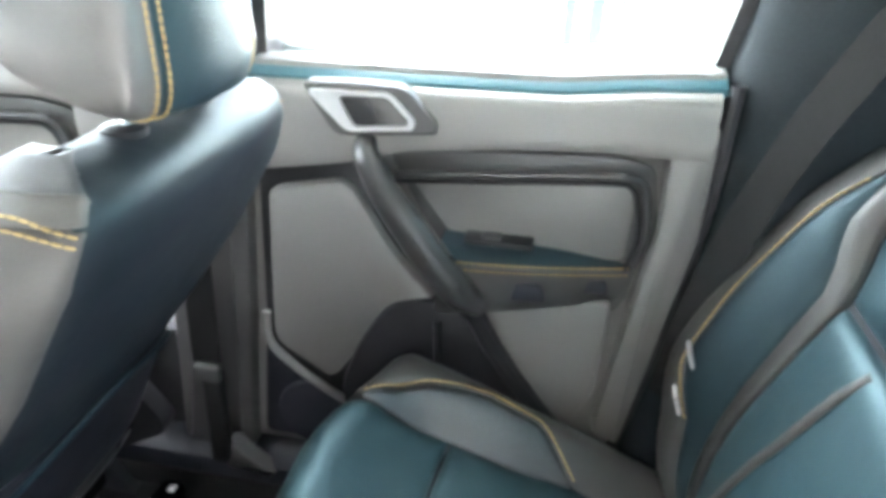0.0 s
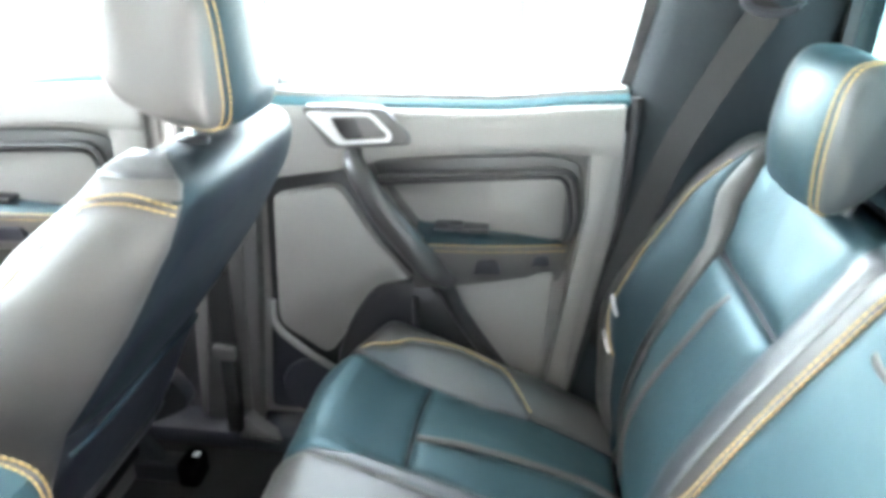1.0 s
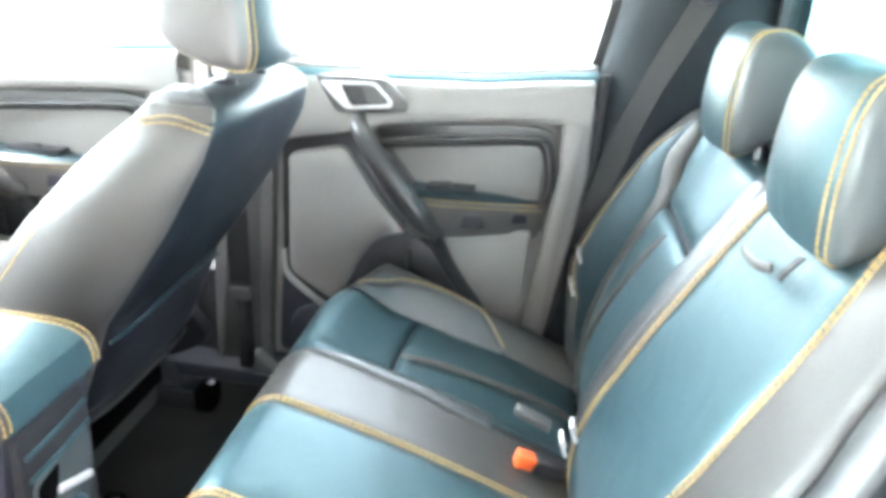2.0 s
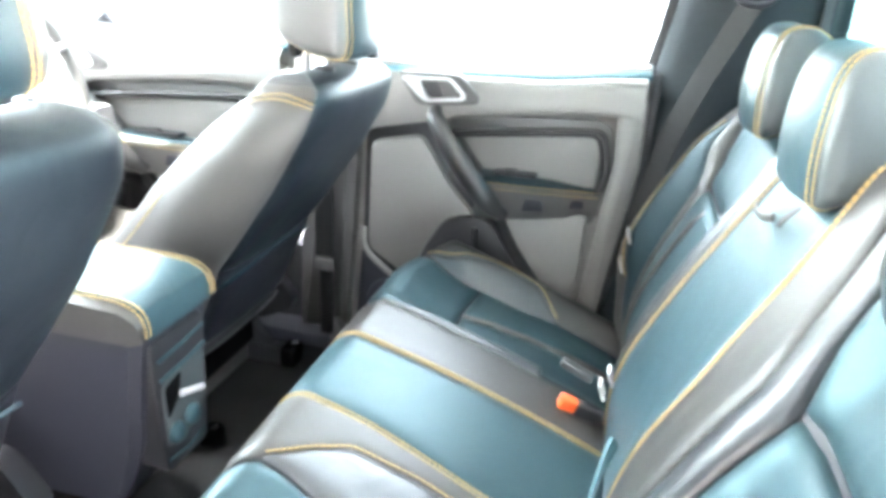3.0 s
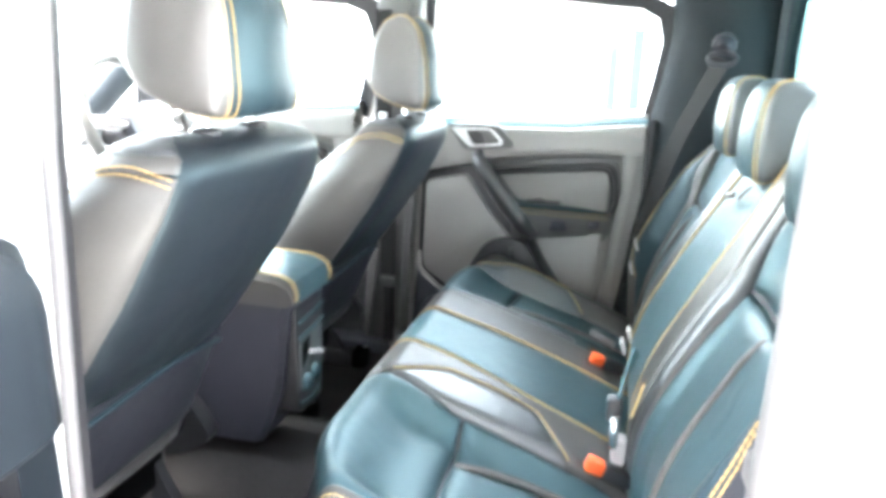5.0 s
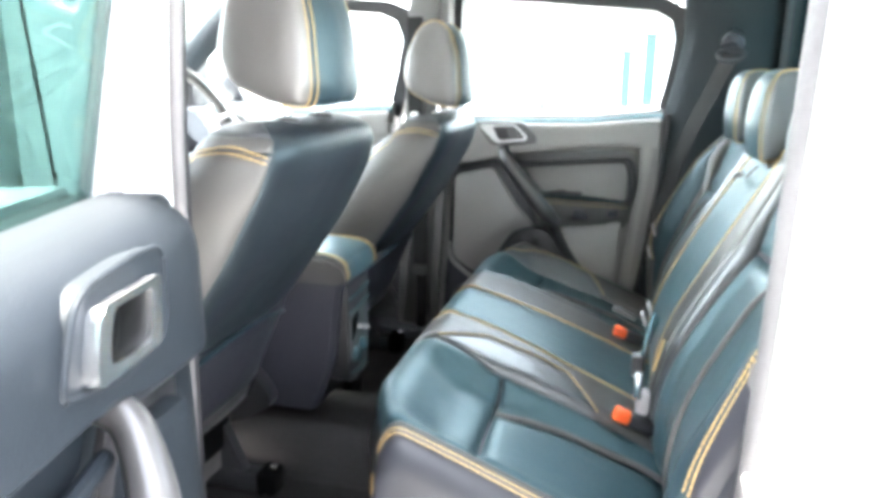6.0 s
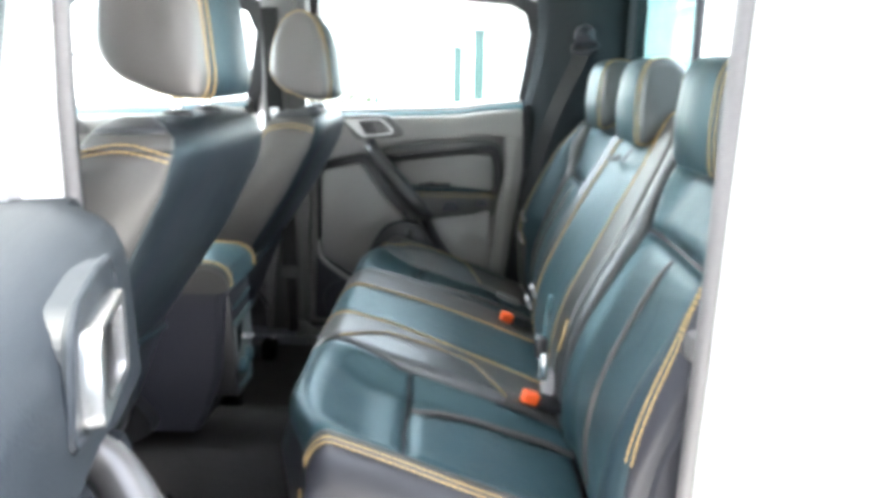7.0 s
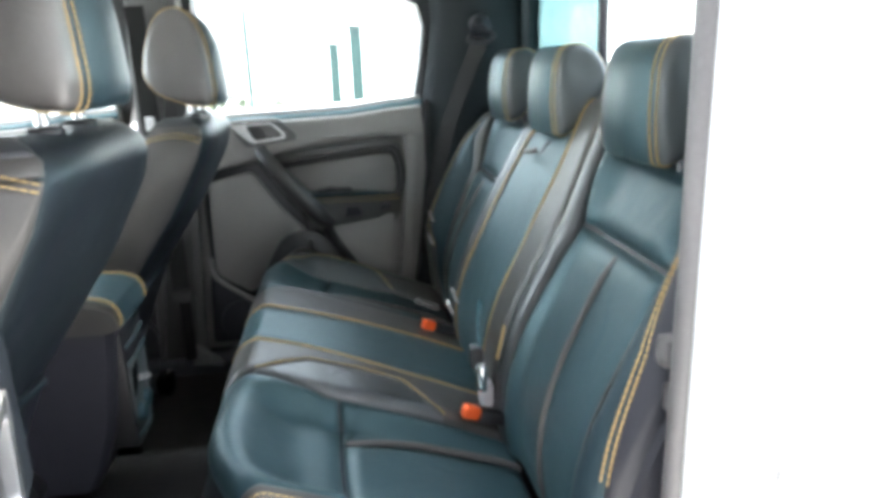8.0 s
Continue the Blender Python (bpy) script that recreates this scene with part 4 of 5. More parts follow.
part("centre_panel", quilt(cushion, -0.085, 0.372, lambda x: YC - mid_line(x, -1), lambda x: YC + mid_line(x, 1), 0.006, 0.02, 40, 14), TEAL, bench, "teal-cast leather centre panel")
for sg in (-1, 1):
    gold, foot, out_foot, out, pipe = side(sg)
    cut = 0.099 if sg < 0 else 0.072

    def band(f, g):
        return (lambda x: YC + sg * f(x), lambda x: YC + sg * g(x))

    def mid(x):
        return mid_line(x, sg)

    part("inner_band", quilt(cushion, -0.085, 0.372, *band(mid, gold), 0.005, 0.012, 48, 10), BAND, bench, "charcoal leather band")
    if sg < 0:
        part("inner_bolster", quilt(cushion, -0.028, 0.257, *band(gold, foot), 0.007, 0.020, 40, 12), SLATE, bench, "dark glossy leather bolster")
    else:
        part("inner_bolster", quilt(cushion, -0.055, 0.235, *band(gold, foot), 0.004, 0.012, 30, 8), SLATE, bench, "dark glossy leather bolster")
        part("outer_bolster", quilt(cushion, -0.050, 0.234, *band(out_foot, out), 0.007, 0.020, 40, 12), SLATE, bench, "dark glossy leather bolster")
    part("seat_front", quilt(cushion, -0.085, cut - 0.002, *band(foot, out_foot), 0.012, 0.028, 24, 20), TEAL, bench, "teal-cast leather seat panel")
    part("seat_rear_inner", quilt(cushion, cut + 0.002, 0.372, *band(foot, pipe), 0.012, 0.022, 30, 12), TEAL, bench, "teal-cast leather seat panel")
    part("seat_rear_outer", quilt(cushion, cut + 0.002, 0.372, *band(lambda x: pipe(x) + 0.004, out_foot), 0.012, 0.022, 30, 12), TEAL, bench, "teal-cast leather seat panel")
    part("side_band", quilt(cushion, -0.085, 0.372, *band(out, lambda x: 0.546), 0.004, 0.010, 48, 8), BAND, bench, "charcoal leather outer band")
    part("side_panel", quilt(cushion, -0.085, 0.372, *band(lambda x: 0.546, lambda x: 0.574), 0.003, 0.008, 40, 6), NAVY, bench, "dark leather side panel")
    part("piping", tube([cushion(cut + 0.004 + (0.368 - cut) * i / 20, YC + sg * (pipe(cut + 0.004 + (0.368 - cut) * i / 20) + 0.002), -0.0005 - 0.005 * ease(abs(i - 10), 6, 10)) for i in range(21)], 0.0056, 10, side=(0, 1, 0)), PALE, bench, "grey piping")
    rows = [(mid, -0.082, 0.37, (0.0, 0.007))]
    rows += [(gold, -0.028, 0.258, (-0.002,)), (lambda x: 0.540, -0.080, 0.30, (0.0, 0.007))] if sg < 0 else [(out, -0.053, 0.235, (0.002,))]
    for f, a, b, offs in rows:
        for o in offs:
            pts = [cushion(a + (b - a) * i / 60, YC + sg * (f(a + (b - a) * i / 60) + o), -0.0003) for i in range(61)]
            part("stitching", stitch(bm_new(), pts, 0.0012, 0.008, 0.0006), GOLD, bench, "gold thread stitching")
    for o in (0.545, 0.550):
        part("stitching", stitch(bm_new(), [Vector((cushion(-0.085, YC + sg * o, 0).x - 0.0035 - 0.003 * t, YC + sg * (o + 0.002), 0.83 - 0.10 * t)) for t in [i / 20 for i in range(21)]], 0.0012, 0.008, 0.0007), GOLD, bench, "gold thread stitching")

# backrest: u runs up its face, from the cushion
SPINE = smooth_path([(0.352, 0, 0.735), (0.342, 0, 0.80), (0.345, 0, 0.87), (0.366, 0, 0.95), (0.402, 0, 1.03), (0.444, 0, 1.11), (0.484, 0, 1.18), (0.512, 0, 1.235)], 8)
RUN = [0.0]
for a, b in zip(SPINE, SPINE[1:]):
    RUN.append(RUN[-1] + (b - a).length)
TOP = 0.52


def spine(u):
    """The place on the backrest's middle line at u, and its normal towards the sitter."""
    s = max(u / TOP, 0.0) * RUN[-1]
    i = max(k for k in range(len(RUN) - 1) if RUN[k] <= s + 1e-9)
    t = SPINE[min(i + 2, len(SPINE) - 1)] - SPINE[max(i - 1, 0)]
    n = Vector((-t.z, 0, t.x)).normalized()
    return SPINE[i].lerp(SPINE[i + 1], (s - RUN[i]) / (RUN[i + 1] - RUN[i])), n


def hb(u, y):
    """Relief of the backrest: sunken seat panels, proud outer bolsters, rounded rims."""
    d = abs(y - YC)
    a, b = (0.255, 0.535) if y < YC else (0.190, 0.470)
    h = -0.022 * ease(u, -0.02, 0.03) * ease(d, a, a + 0.05) * (1 - ease(d, b, b + 0.05))
    h += 0.022 * ease(d, b + 0.02, b + 0.08) * ease(u, 0.08, 0.2) * (1 - ease(u, 0.40, 0.52)) * (0.5 if y < YC else 1.0)
    h -= 0.006 * (1 - ease(d, 0.0, 0.16)) * ease(u, 0.0, 0.08)
    if d > 0.57:
        t = min((d - 0.57) / 0.085, 1.0)
        h -= 0.06 * (1 - math.sqrt(max(1 - t * t, 0)))
    crest = TOP + 0.066 * (ease(d, 0.075, 0.095) * (1 - ease(d, 0.225, 0.255)) if y < YC else 0.0)
    if u > crest - 0.04:
        t = min((u - crest + 0.04) / 0.04, 1.0)
        h -= 0.035 * (1 - math.sqrt(max(1 - t * t, 0)))
    return h


def backrest(u, y, lift):
    p, n = spine(u)
    return p + n * (hb(u, y) + lift) + Vector((0, y, 0))


rings = []
for d in [-0.648 + 1.258 * i / 48 for i in range(49)]:
    y = YC + d
    front = [backrest(TOP * i / 24, y, -0.014) for i in range(25)]
    back = [Vector((0.545, y, 1.232)), Vector((0.60, y, 1.222)), Vector((0.612, y, 1.15)), Vector((0.52, y, 0.85)), Vector((0.46, y, 0.72))]
    rings.append(front + back + [Vector((0.38, y, 0.72))])
part("back_core", loft(rings), NAVY, bench, "dark leather backrest")
rings = []
for y in [YC - 0.228 + 0.136 * i / 14 for i in range(15)]:
    crest = backrest(0.583, y, -0.012)
    rings.append([backrest(0.44 + 0.143 * i / 12, y, -0.012) for i in range(13)] + [(crest.x + 0.030, y, crest.z - 0.004), (0.60, y, 1.20), (0.52, y, 1.05)])
part("shoulder_core", loft(rings), NAVY, bench, "dark leather back of the raised shoulder")


def back_side(sg):
    """The seams of one half of the backrest, as distances from the middle line."""
    if sg < 0:
        rows = ([(0.0, 0.118), (0.20, 0.122), (0.32, 0.131), (0.42, 0.118), (0.48, 0.106), (0.52, 0.098), (0.585, 0.092)],
                [(0.0, 0.250), (0.20, 0.260), (0.30, 0.266), (0.39, 0.274), (0.45, 0.250), (0.52, 0.232), (0.585, 0.205)],
                [(0.0, 0.408), (0.52, 0.408)],
                [(0.0, 0.540), (0.18, 0.553), (0.26, 0.558), (0.33, 0.552), (0.40, 0.531), (0.52, 0.500)],
                [(0.0, 0.636), (0.19, 0.630), (0.32, 0.612), (0.41, 0.584), (0.52, 0.550)])
    else:
        rows = ([(0.0, 0.150), (0.13, 0.145), (0.24, 0.122), (0.47, 0.120), (0.52, 0.110)],
                [(0.0, 0.205), (0.52, 0.200)],
                [(0.0, 0.400), (0.10, 0.395), (0.25, 0.366), (0.375, 0.357), (0.52, 0.357)],
                [(0.0, 0.440), (0.25, 0.458), (0.37, 0.468), (0.435, 0.498), (0.52, 0.515)],
                [(0.0, 0.490), (0.15, 0.505), (0.20, 0.545), (0.30, 0.562), (0.45, 0.552), (0.52, 0.535)])
    return [lambda u, r=r: line(u, r) for r in rows]


CL = {sg: back_side(sg)[0] for sg in (-1, 1)}
part("centre_back", quilt(backrest, 0.0, 0.517, lambda u: YC - CL[-1](u), lambda u: YC + CL[1](u), 0.008, 0.02, 40, 14), TEAL, bench, "teal-cast leather centre back panel")
for sg in (-1, 1):
    cl, bi, pipe, bo2, bo = back_side(sg)
    cut = 0.395 if sg < 0 else 0.373
    rim = 0.642 if sg < 0 else 0.606
    head = 0.583 if sg < 0 else 0.517

    def band(f, g):
        return (lambda u: YC + sg * f(u), lambda u: YC + sg * g(u))

    part("inner_back_band", quilt(backrest, 0.0, head, *band(cl, lambda u: bi(u) - 0.046), 0.005, 0.012, 40, 8), BAND, bench, "charcoal leather band")
    part("inner_back_bolster", quilt(backrest, 0.0, head - 0.002, *band(lambda u: bi(u) - 0.045, bi), 0.008, 0.024, 40, 12), SLATE, bench, "dark glossy leather ridge")
    part("back_panel_low", quilt(backrest, 0.0, cut - 0.004, *band(lambda u: bi(u) + 0.003, bo2), 0.014, 0.025, 30, 20), TEAL, bench, "teal-cast leather lower back panel")
    part("back_panel_top", quilt(backrest, cut + 0.002, 0.517, *band(lambda u: bi(u) + 0.003, bo2), 0.018, 0.032, 20, 16), TEAL, bench, "teal-cast leather upper back panel")
    part("outer_back_ridge", quilt(backrest, 0.0, 0.517, *band(bo2, lambda u: bo2(u) + 0.024), 0.005, 0.010, 30, 6), BAND, bench, "charcoal leather ridge")
    part("outer_back_bolster", quilt(backrest, 0.0, 0.517, *band(lambda u: bo2(u) + 0.025, bo), 0.006, 0.016, 30, 8), DEEP, bench, "dark teal leather bolster")
    # one leather in two copies: lit grey far side, near side darkened for shade
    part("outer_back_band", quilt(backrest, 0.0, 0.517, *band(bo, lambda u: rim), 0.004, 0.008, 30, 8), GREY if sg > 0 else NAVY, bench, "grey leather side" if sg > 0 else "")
    part("back_piping", tube([backrest(0.01 + (cut - 0.025) * i / 24, YC + sg * pipe(0.01 + (cut - 0.025) * i / 24), 0.0010 - 0.006 * ease(abs(i - 12), 10, 12)) for i in range(25)], 0.0058, 10, side=(0, 1, 0)), PALE, bench, "grey piping")
    for f, a, b, offs in ((cl, 0.0, head - 0.012, (-0.003, 0.006) if sg > 0 else (0.001, 0.008)), (bo, 0.185 if sg < 0 else 0.15, 0.47, (-0.003, 0.004) if sg < 0 else (0.0,))):
        for o in offs:
            pts = [backrest(a + (b - a) * i / 50, YC + sg * (f(a + (b - a) * i / 50) + o), -0.0003) for i in range(51)]
            part("stitching", stitch(bm_new(), pts, 0.0012, 0.008, 0.0006), GOLD, bench, "gold thread stitching")

prof = [(0.490, 1.212), (0.484, 1.27), (0.490, 1.335), (0.502, 1.364), (0.538, 1.369), (0.570, 1.345), (0.580, 1.305), (0.552, 1.262), (0.520, 1.226)]
for yy in (-0.365, 0.022, 0.368):
    headrest(bench, prof, yy, 0.083, 0.0, TEAL, STEEL, 0.020, crown=0.020, seams=(-1,))
    for sg in (-1, 1):
        part("headrest_post", tube([(0.540, yy + sg * 0.05, 1.17), (0.535, yy + sg * 0.05, 1.25)], 0.006, 8), CHROME, bench, "chrome headrest post")

# ---- centre console ----
con = thing("centre_console", (-0.4, YC, FLOOR + 0.1), "centre console with grey leather armrest lid and rear vents", "car console")
rings = []
for z, xa, wd in ((0.655, -0.330, 0.066), (0.70, -0.305, 0.071), (0.78, -0.277, 0.079), (0.86, -0.266, 0.083), (0.945, -0.255, 0.083)):
    rings.append([(x, YC - 0.029 + yy * wd, z) for x, yy in ((xa, -0.86), (xa - 0.012, -1), (-1.0, -1), (-1.0, 1), (xa - 0.012, 1), (xa, 0.86))])
part("body", loft(rings), TRIMDARK, con, "dark grey plastic console body")
rings = []
for t in [i / 10 for i in range(11)]:
    y = YC - 0.029 - 0.086 + 0.172 * t
    e = 0.010 * (abs(2 * t - 1) ** 4)
    rings.append([(-0.262 + 0.0, y, 0.945), (-0.246 + e * 0.3, y, 0.952), (-0.244 - e * 0.3, y, 0.968), (-0.252, y, 0.988 - e), (-0.275, y, 1.000 - e), (-0.33, y, 1.004 - e), (-0.46, y, 1.004 - e), (-0.57, y, 0.998 - e), (-0.59, y, 0.975), (-0.58, y, 0.945)])
lid = part("armrest_lid", loft(rings), BAND, con, "grey leather armrest lid")
rings = []
for t in [i / 10 for i in range(11)]:
    y = YC - 0.029 - 0.070 + 0.140 * t
    rings.append([(-0.2440, y, 0.950), (-0.2425, y, 0.968), (-0.2505, y, 0.9895), (-0.2745, y, 1.0018), (-0.33, y, 1.0060), (-0.46, y, 1.0060), (-0.57, y, 0.9998), (-0.585, y, 0.985), (-0.50, y, 0.98), (-0.30, y, 0.96)])
part("lid_panel", loft(rings), TEAL, lid, "teal-cast leather lid panel")
for sg in (-1, 1):
    y = YC - 0.029 + sg * 0.070
    for o in (0, 0.009):
        pts = smooth_path([(-0.242, y + o * sg, 0.956), (-0.2415, y + o * sg, 0.970), (-0.2495, y + o * sg, 0.990), (-0.275, y + o * sg, 1.002), (-0.33, y + o * sg, 1.0055), (-0.46, y + o * sg, 1.0055), (-0.56, y + o * sg, 0.9995)])
        part("stitching", stitch(bm_new(), pts, 0.0012, 0.008, 0.0007), GOLD, lid, "gold thread stitching")
yA, yB = YC - 0.029 - 0.062, YC - 0.029 + 0.062
part("rear_panel", plate([(yA, 0.935), (yB, 0.935), (yB - 0.004, 0.80), (yB - 0.012, 0.72), (yA + 0.012, 0.72), (yA + 0.004, 0.80)], -0.252, -0.30, 0.014, 0.004, "x"), BLACK, con, "black rear panel")
for za, zb in ((0.932, 0.906), (0.908, 0.876)):
    part("vent_bar", tube([(-0.2490, yA + 0.010, zb), (-0.2475, (yA + yB) / 2, zb + 0.004), (-0.2490, yB - 0.008, zb + 0.008)], 0.0028, 8), TEAL, con, "teal vent bar")
part("bin", plate([(yA + 0.012, 0.868), (yB - 0.010, 0.880), (yB - 0.014, 0.800), (yB - 0.040, 0.768), (yA + 0.016, 0.760)], -0.2485, -0.26, 0.016, 0.003, "x"), STEEL, con, "grey open bin")
# flat plate, blackened for the shade inside the slot
part("bin_slot", plate([(yA + 0.016, 0.862), (yA + 0.055, 0.870), (yA + 0.045, 0.835), (yA + 0.018, 0.810)], -0.2465, -0.26, 0.008, 0.002, "x"), SHADEBLACK, con, "black slot")
for k in (0, 1):
    cy, cz = yA + 0.032 + 0.036 * k, 0.782 + 0.008 * k
    part("socket_cap", loft([[(-0.2480 + dx, cy + r * math.cos(a), cz + r * math.sin(a)) for a in [2 * math.pi * i / 14 for i in range(14)]] for dx, r in ((0, 0.017), (0.006, 0.0165), (0.010, 0.013), (0.0115, 0.007))]), TEAL, con, "teal round socket cap")
part("lower_bar", tube([(-0.2535, yA + 0.016, 0.742), (-0.2515, (yA + yB) / 2, 0.735), (-0.2535, yB - 0.018, 0.742)], 0.003, 8), TEAL, con, "teal trim bar")
part("chrome_strip", tube([(-0.2455, yA + 0.045, 0.838), (-0.2450, yB - 0.026, 0.818)], 0.0052, 8), SATIN, con, "chrome strip")


# ---- front of the cab ----
prof = [(-0.90, 0.62), (-0.90, 0.80), (-0.865, 0.95), (-0.875, 1.06), (-0.93, 1.13), (-1.05, 1.165), (-1.36, 1.15), (-1.40, 1.0), (-1.40, 0.50), (-1.0, 0.50)]
loop = fillet(prof, 0.04)
rings = [[(p.x + 0.03 * (abs(y - YC) / 0.66) ** 3, y, p.y - 0.03 * (abs(y - YC) / 0.66) ** 4) for p in loop] for y in [YC - 0.67 + 1.34 * i / 20 for i in range(21)]]
dash = thing("dashboard", (-1.15, YC, 0.55), "dark grey moulded dashboard below the windscreen", "dashboard", kind="structure")
part("body", loft(rings), DASH, dash)
rings = []
for x, k in ((-0.99, 0.9), (-1.02, 1.0), (-1.10, 1.0), (-1.18, 0.7)):
    rings.append([(x, 0.395 + 0.155 * math.cos(a), 1.08 + 0.13 * k * math.sin(a)) for a in [math.pi * i / 16 for i in range(17)]])
part("gauge_hood", loft(rings), DASH, dash, "dark gauge hood")
part("gauge_face", plate([(0.265, 1.09), (0.525, 1.09), (0.50, 1.18), (0.29, 1.18)], -1.002, -1.01, 0.03, 0.002, "x"), SCREEN, dash, "dark blue glass gauges")
for y in (-0.54, -0.08, 0.10, 0.60):
    part("vent", plate([(y - 0.05, 1.02), (y + 0.05, 1.02), (y + 0.045, 1.085), (y - 0.045, 1.085)], -0.855, -0.89, 0.012, 0.004, "x"), SATIN, dash, "grey air vent")

wheel = thing("steering_wheel", (-0.90, 0.395, 1.15), "dark leather steering wheel, rim paled as if lit, silver spokes", "steering wheel")
C, A, B = Vector((-0.90, 0.395, 1.19)), Vector((0, 1, 0)), Vector((-0.42, 0, 0.907))
N = Vector((0.907, 0, 0.42))
# paler leather here stands for daylight falling on the rim
part("rim", tube([C + 0.185 * (math.cos(a) * A + math.sin(a) * B) for a in [2 * math.pi * i / 48 for i in range(48)]], 0.016, 12, closed=True), PALE, wheel)
bm = tube([C - N * 0.03, C - N * 0.005, C + N * 0.012], [0.06, 0.07, 0.05], 20, side=(0, 1, 0))
part("hub", bm, TRIMDARK, wheel, "dark padded hub")
for a in (0.15, math.pi - 0.15, -math.pi / 2):
    d = math.cos(a) * A + math.sin(a) * B
    part("spoke", tube([C + d * 0.05 - N * 0.01, C + d * 0.12 - N * 0.005, C + d * 0.18], 0.018, 8, flat=0.5, side=N), SATIN, wheel, "silver spoke")
part("column", tube([C - N * 0.02, C - N * 0.16], 0.045, 14, side=(0, 1, 0)), BLACK, wheel)

bm = loft([[(-1.33, YC - 0.62, 1.17), (-1.33, YC + 0.62, 1.17), (-1.335, YC + 0.62, 1.175), (-1.335, YC - 0.62, 1.175)],
           [(-1.05, YC - 0.62, 1.42), (-1.05, YC + 0.62, 1.42), (-1.055, YC + 0.62, 1.425), (-1.055, YC - 0.62, 1.425)],
           [(-0.75, YC - 0.58, 1.655), (-0.75, YC + 0.58, 1.655), (-0.755, YC + 0.58, 1.66), (-0.755, YC - 0.58, 1.66)]])
ob = tagged(solid("windscreen", bm, GLASS), "clear sloping windscreen", "windscreen", kind="structure")
ob.visible_shadow = False
for s, mat in ((1, LINING), (-1, LINING)):
    bm = tube(mirror_y(smooth_path([(-1.36, 0.70, 1.14), (-1.05, 0.685, 1.42), (-0.80, 0.65, 1.61), (-0.60, 0.64, 1.66)]), s), 0.045, 10, flat=0.8)
    tagged(solid("pillar_front", bm, mat), "dark grey windscreen pillar", "pillar", kind="structure")
mir = thing("rear_view_mirror", (-0.83, YC, 1.58), "dark inside rear-view mirror on the windscreen", "mirror")
part("housing", rbox((-0.86, YC - 0.12, 1.50), (-0.83, YC + 0.12, 1.57), 0.014, 3), BLACK, mir)
part("glass", rbox((-0.831, YC - 0.108, 1.510), (-0.827, YC + 0.108, 1.560), 0.001), CHROME, mir, "mirror glass")
part("stem", tube([(-0.85, YC, 1.55), (-0.86, YC, 1.585)], 0.01, 8), BLACK, mir)
dm = thing("door_mirror", (-1.09, 0.90, 1.22), "dark door mirror outside the driver window", "mirror")
rings = [[(x, 1.01 + 0.115 * k * math.cos(a), 1.305 + 0.085 * k * math.sin(a)) for a in [2 * math.pi * i / 20 for i in range(20)]] for x, k in ((-1.16, 0.5), (-1.14, 0.85), (-1.10, 1.0), (-1.055, 1.0))]
part("housing", loft(rings), TRIMDARK, dm, "dark housing")
part("glass", loft([[(x, 1.01 + 0.105 * k * math.cos(a), 1.305 + 0.076 * k * math.sin(a)) for a in [2 * math.pi * i / 20 for i in range(20)]] for x, k in ((-1.056, 1.0), (-1.051, 1.0))]), CHROME, dm, "mirror glass")
part("foot", tube([(-1.08, 1.0, 1.24), (-1.08, 0.93, 1.225), (-1.08, 0.85, 1.22)], 0.03, 10, flat=0.6), BLACK, dm)

# ---- belts and small fittings ----
def buckle(p, tilt, turn, label):
    ob = thing("belt_buckle", p, label, "seat belt buckle", "belt buckles")
    for nm, bm, mat, lab in (("body", rbox((-0.014, -0.0125, -0.013), (0.03, 0.0125, 0.009), 0.005), BLACK, "black housing"), ("button", rbox((-0.041, -0.0110, -0.012), (-0.0135, 0.0110, 0.0090), 0.004), ORANGE, "orange release button"), ("stalk", rbox((0.02, -0.010, -0.012), (0.075, 0.010, 0.0), 0.004), RUBBER, "")):
        bmesh.ops.transform(bm, matrix=pose(*p, 0, tilt, turn), verts=bm.verts)
        part(nm, bm, mat, ob, lab)
    return ob


buckle((0.309, 0.170, 0.803), 20, 12, "black belt buckle with an orange button on the bench")
buckle((0.323, -0.235, 0.807), 20, 8, "black belt buckle with an orange button on the bench")
tongue = thing("belt_tongue", (0.30, 0.235, 0.80), "grey belt tongue lying beside a buckle", "seat belt")
bm = rbox((-0.028, -0.011, -0.006), (0.028, 0.011, 0.006), 0.004)
bmesh.ops.transform(bm, matrix=pose(0.290, 0.232, 0.832, 0, 22, -6), verts=bm.verts)
part("body", bm, MIDTRIM, tongue)

belt = thing("seat_belt", (0.40, 0.58, 0.85), "grey seat belt hanging from its guide on the rear pillar", "seat belt", "seat belts")
path = smooth_path([(0.492, 0.556, 1.400), (0.455, 0.575, 1.31), (0.420, 0.592, 1.22), (0.385, 0.606, 1.10), (0.355, 0.615, 0.95), (0.345, 0.615, 0.84)])
part("webbing", strap(path, 0.046, (0.75, -0.65, 0)), BELT, belt)
part("guide_cover", tube([(0.500, 0.625, 1.435), (0.492, 0.555, 1.425), (0.490, 0.548, 1.42)], [0.028, 0.026, 0.014], 14), TRIMDARK, belt, "dark round guide cover")
part("guide_loop", tube([Vector((0.490, 0.548, 1.40)) + 0.036 * math.cos(a) * Vector((0.8, -0.6, 0)) + Vector((0, 0, 0.014 * math.sin(a))) for a in [2 * math.pi * i / 20 for i in range(20)]], 0.0055, 8, closed=True), TRIMDARK, belt, "grey belt guide loop")

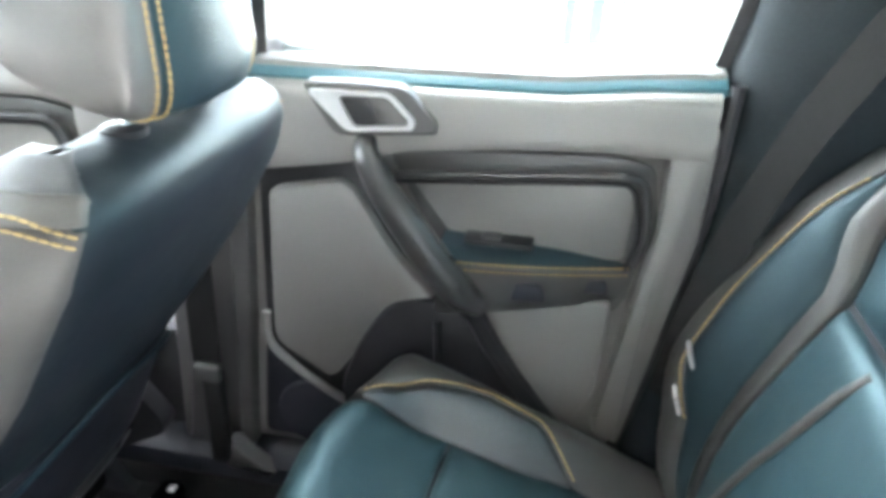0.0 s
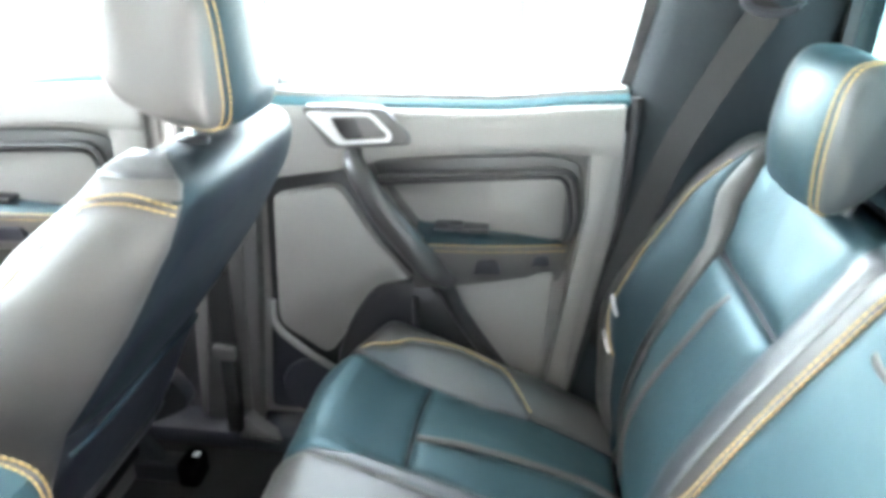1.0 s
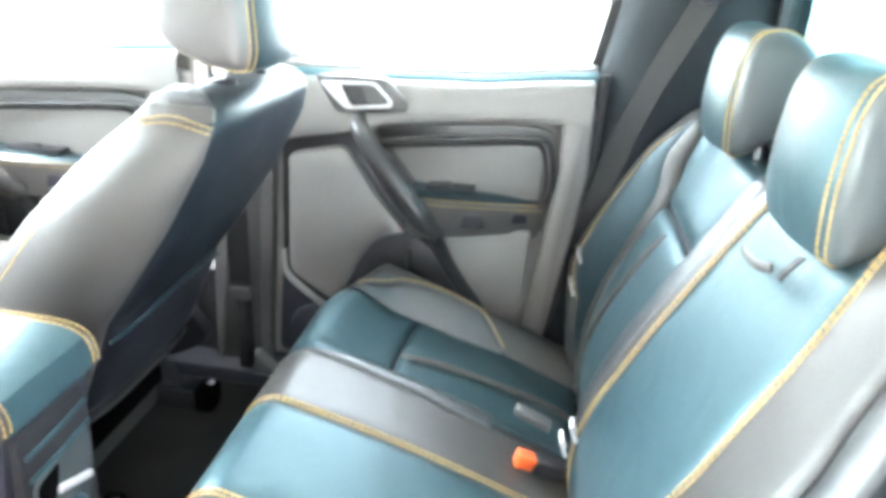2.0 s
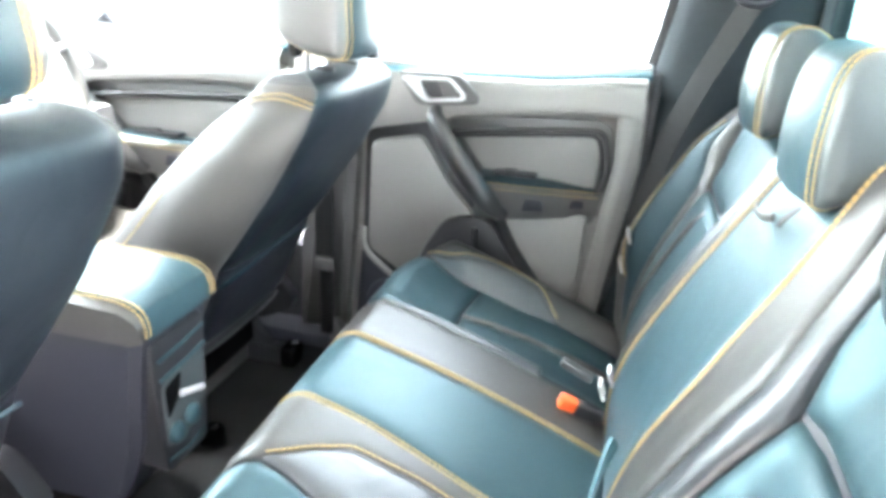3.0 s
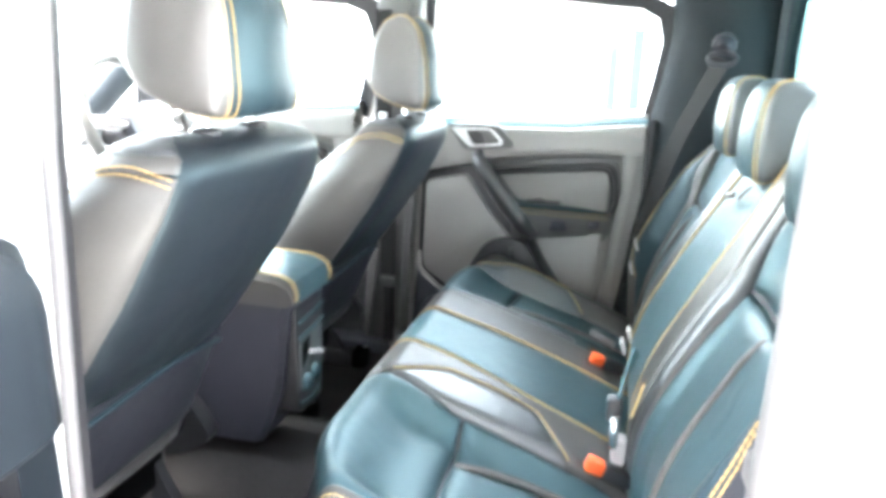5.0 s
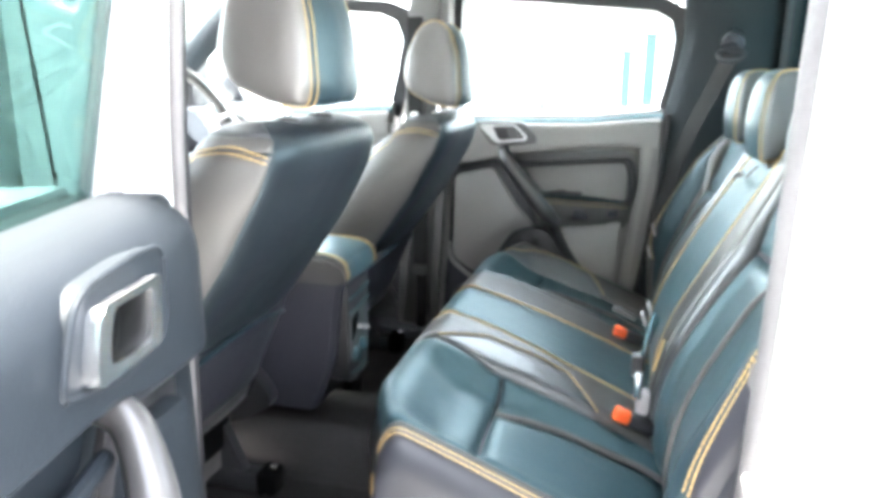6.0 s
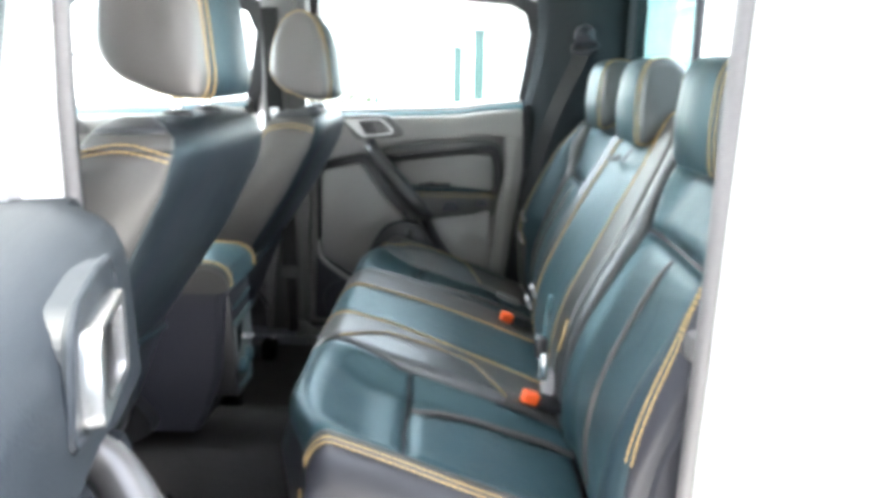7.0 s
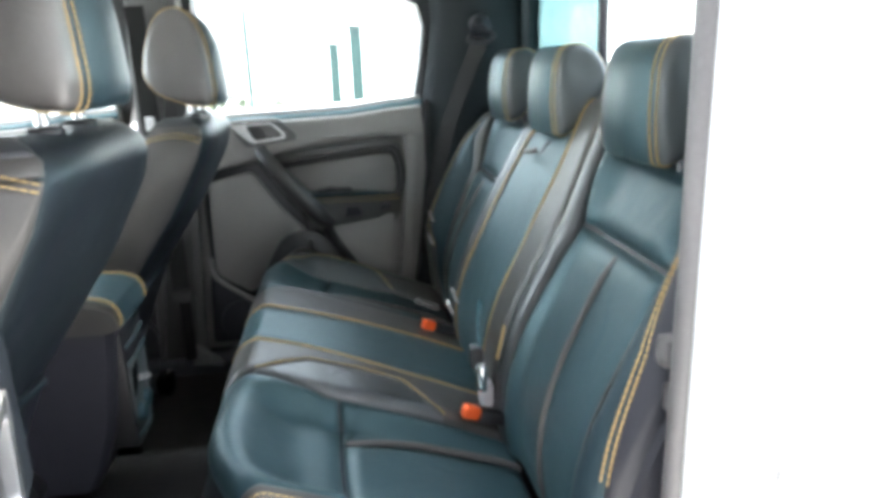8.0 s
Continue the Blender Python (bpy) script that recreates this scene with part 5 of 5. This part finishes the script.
fb = thing("seat_belt", (-0.30, 0.60, 0.72), "grey seat belt hanging down the middle pillar", "seat belt", "seat belts")
part("webbing", strap(smooth_path([(-0.335, 0.640, 1.50), (-0.330, 0.632, 1.25), (-0.312, 0.615, 1.05), (-0.304, 0.600, 0.80)]), 0.044, (1, 0, 0)), BELT, fb)
part("anchor", rbox((-0.326, 0.592, 0.765), (-0.284, 0.606, 0.792), 0.004), MIDTRIM, fb, "grey anchor plate")
part("stop_tag", rbox((-0.342, 0.622, 1.205), (-0.320, 0.630, 1.240), 0.003), PAINT, fb, "white plastic stop tag")
part("stalk", rbox((-0.318, 0.600, 0.60), (-0.290, 0.625, 0.77), 0.006), BELT, fb)

cb = thing("centre_belt", (0.33, -0.12, 0.82), "centre seat belt with silver latch hanging by the bench", "seat belt", "seat belts")
part("webbing", strap(smooth_path([(0.344, -0.105, 0.945), (0.334, -0.130, 0.925), (0.326, -0.165, 0.908), (0.322, -0.195, 0.900)]), 0.024, (0.1, 0.3, 1), 0.004), SOFT, cb, "teal strap")
part("latch", rbox((0.306, -0.205, 0.868), (0.328, -0.178, 0.905), 0.005), BLACK, cb, "black latch")
part("plate", rbox((0.312, -0.236, 0.842), (0.326, -0.208, 0.888), 0.005), CHROME, cb, "silver latch plate")
part("guide", rbox((0.318, -0.222, 0.806), (0.340, -0.190, 0.850), 0.008), SATIN, cb, "grey plastic guide")
part("tag", strap([(0.340, -0.240, 0.900), (0.345, -0.245, 0.925), (0.352, -0.242, 0.955)], 0.006, (0, 1, 0), 0.003), GOLD, cb, "gold edged tag")

bg = thing("belt_outlet", (0.50, 0.02, 1.19), "black belt outlet on top of the centre backrest", "seat belt outlet")
part("tongue", tube(smooth_path([(0.470, 0.075, 1.178), (0.464, 0.05, 1.180), (0.464, 0.01, 1.184), (0.470, -0.012, 1.190)]), 0.005, 8, flat=0.4), PALE, bg, "grey belt loop")
part("strap", strap([(0.492, -0.016, 1.205), (0.480, -0.020, 1.193), (0.474, -0.022, 1.184)], 0.008, (0, 1, 0.2)), RUBBER, bg)

for p, w in (((0.345, 0.530, 0.905), 0.012), ((0.352, 0.545, 0.96), 0.010), ((0.335, 0.165, 0.845), 0.012), ((0.345, 0.16, 0.872), 0.010)):
    ob = thing("anchor_clip", p, "small silver anchor clip in the seat gap", "clip", "anchor clips")
    part("loop", tube([(p[0], p[1] - w, p[2] - 0.012), (p[0] - 0.008, p[1] - w, p[2] + 0.010), (p[0] - 0.008, p[1] + w * 0.4, p[2] + 0.014), (p[0], p[1] + w * 0.4, p[2] - 0.010)], 0.003, 6), SATIN, ob)

st = thing("door_striker", (0.42, -0.845, 1.068), "steel door striker on the white door jamb", "striker")
part("plate", plate([(-0.845 - 0.03, 1.068 - 0.025), (-0.845 + 0.03, 1.068 - 0.025), (-0.845 + 0.03, 1.068 + 0.025), (-0.845 - 0.03, 1.068 + 0.025)], 0.411, 0.43, 0.01, 0.003, "x"), PAINT, st)
part("loop", tube([(0.42, -0.845 - 0.018, 1.068), (0.385, -0.845 - 0.018, 1.068), (0.385, -0.845 + 0.018, 1.068), (0.42, -0.845 + 0.018, 1.068)], 0.006, 8), SATIN, st, "steel striker loop")

kp = thing("belt_bracket", (0.425, -0.645, 1.00), "grey seat belt bracket on the quarter trim", "bracket")
part("bracket", rbox((0.412, -0.645, 1.052), (0.440, -0.618, 1.084), 0.008), SEAL, kp)
part("tag", rbox((0.418, -0.645, 1.008), (0.430, -0.632, 1.036), 0.003), SEAL, kp, "pale grey tag")

x0, x1, y0, y1 = -0.36, -0.13, -0.57, -0.17
ob = thing("floor_mat", ((x0 + x1) / 2, (y0 + y1) / 2, FLOOR), "dark rubber floor mat with a raised rim on the carpet", "floor mat")
part("sheet", rbox((x0, y0, FLOOR), (x1, y1, FLOOR + 0.008), 0.003), MATTE, ob)
part("rim", tube([(x0 + 0.008, y0 + 0.008, FLOOR + 0.010), (x1 - 0.008, y0 + 0.008, FLOOR + 0.010), (x1 - 0.008, y1 - 0.008, FLOOR + 0.010), (x0 + 0.008, y1 - 0.008, FLOOR + 0.010)], 0.005, 6, closed=True), MATTE, ob, "raised rim")
cap = thing("scuff_cap", (-0.29, 0.60, 0.585), "grey scuff cap at the foot of the middle pillar", "trim")
part("cap", plate([(-0.305, 0.575), (-0.215, 0.575), (-0.240, 0.588), (-0.270, 0.612), (-0.288, 0.630), (-0.302, 0.622)], 0.615, 0.645, 0.01, 0.008), SEAL, cap)
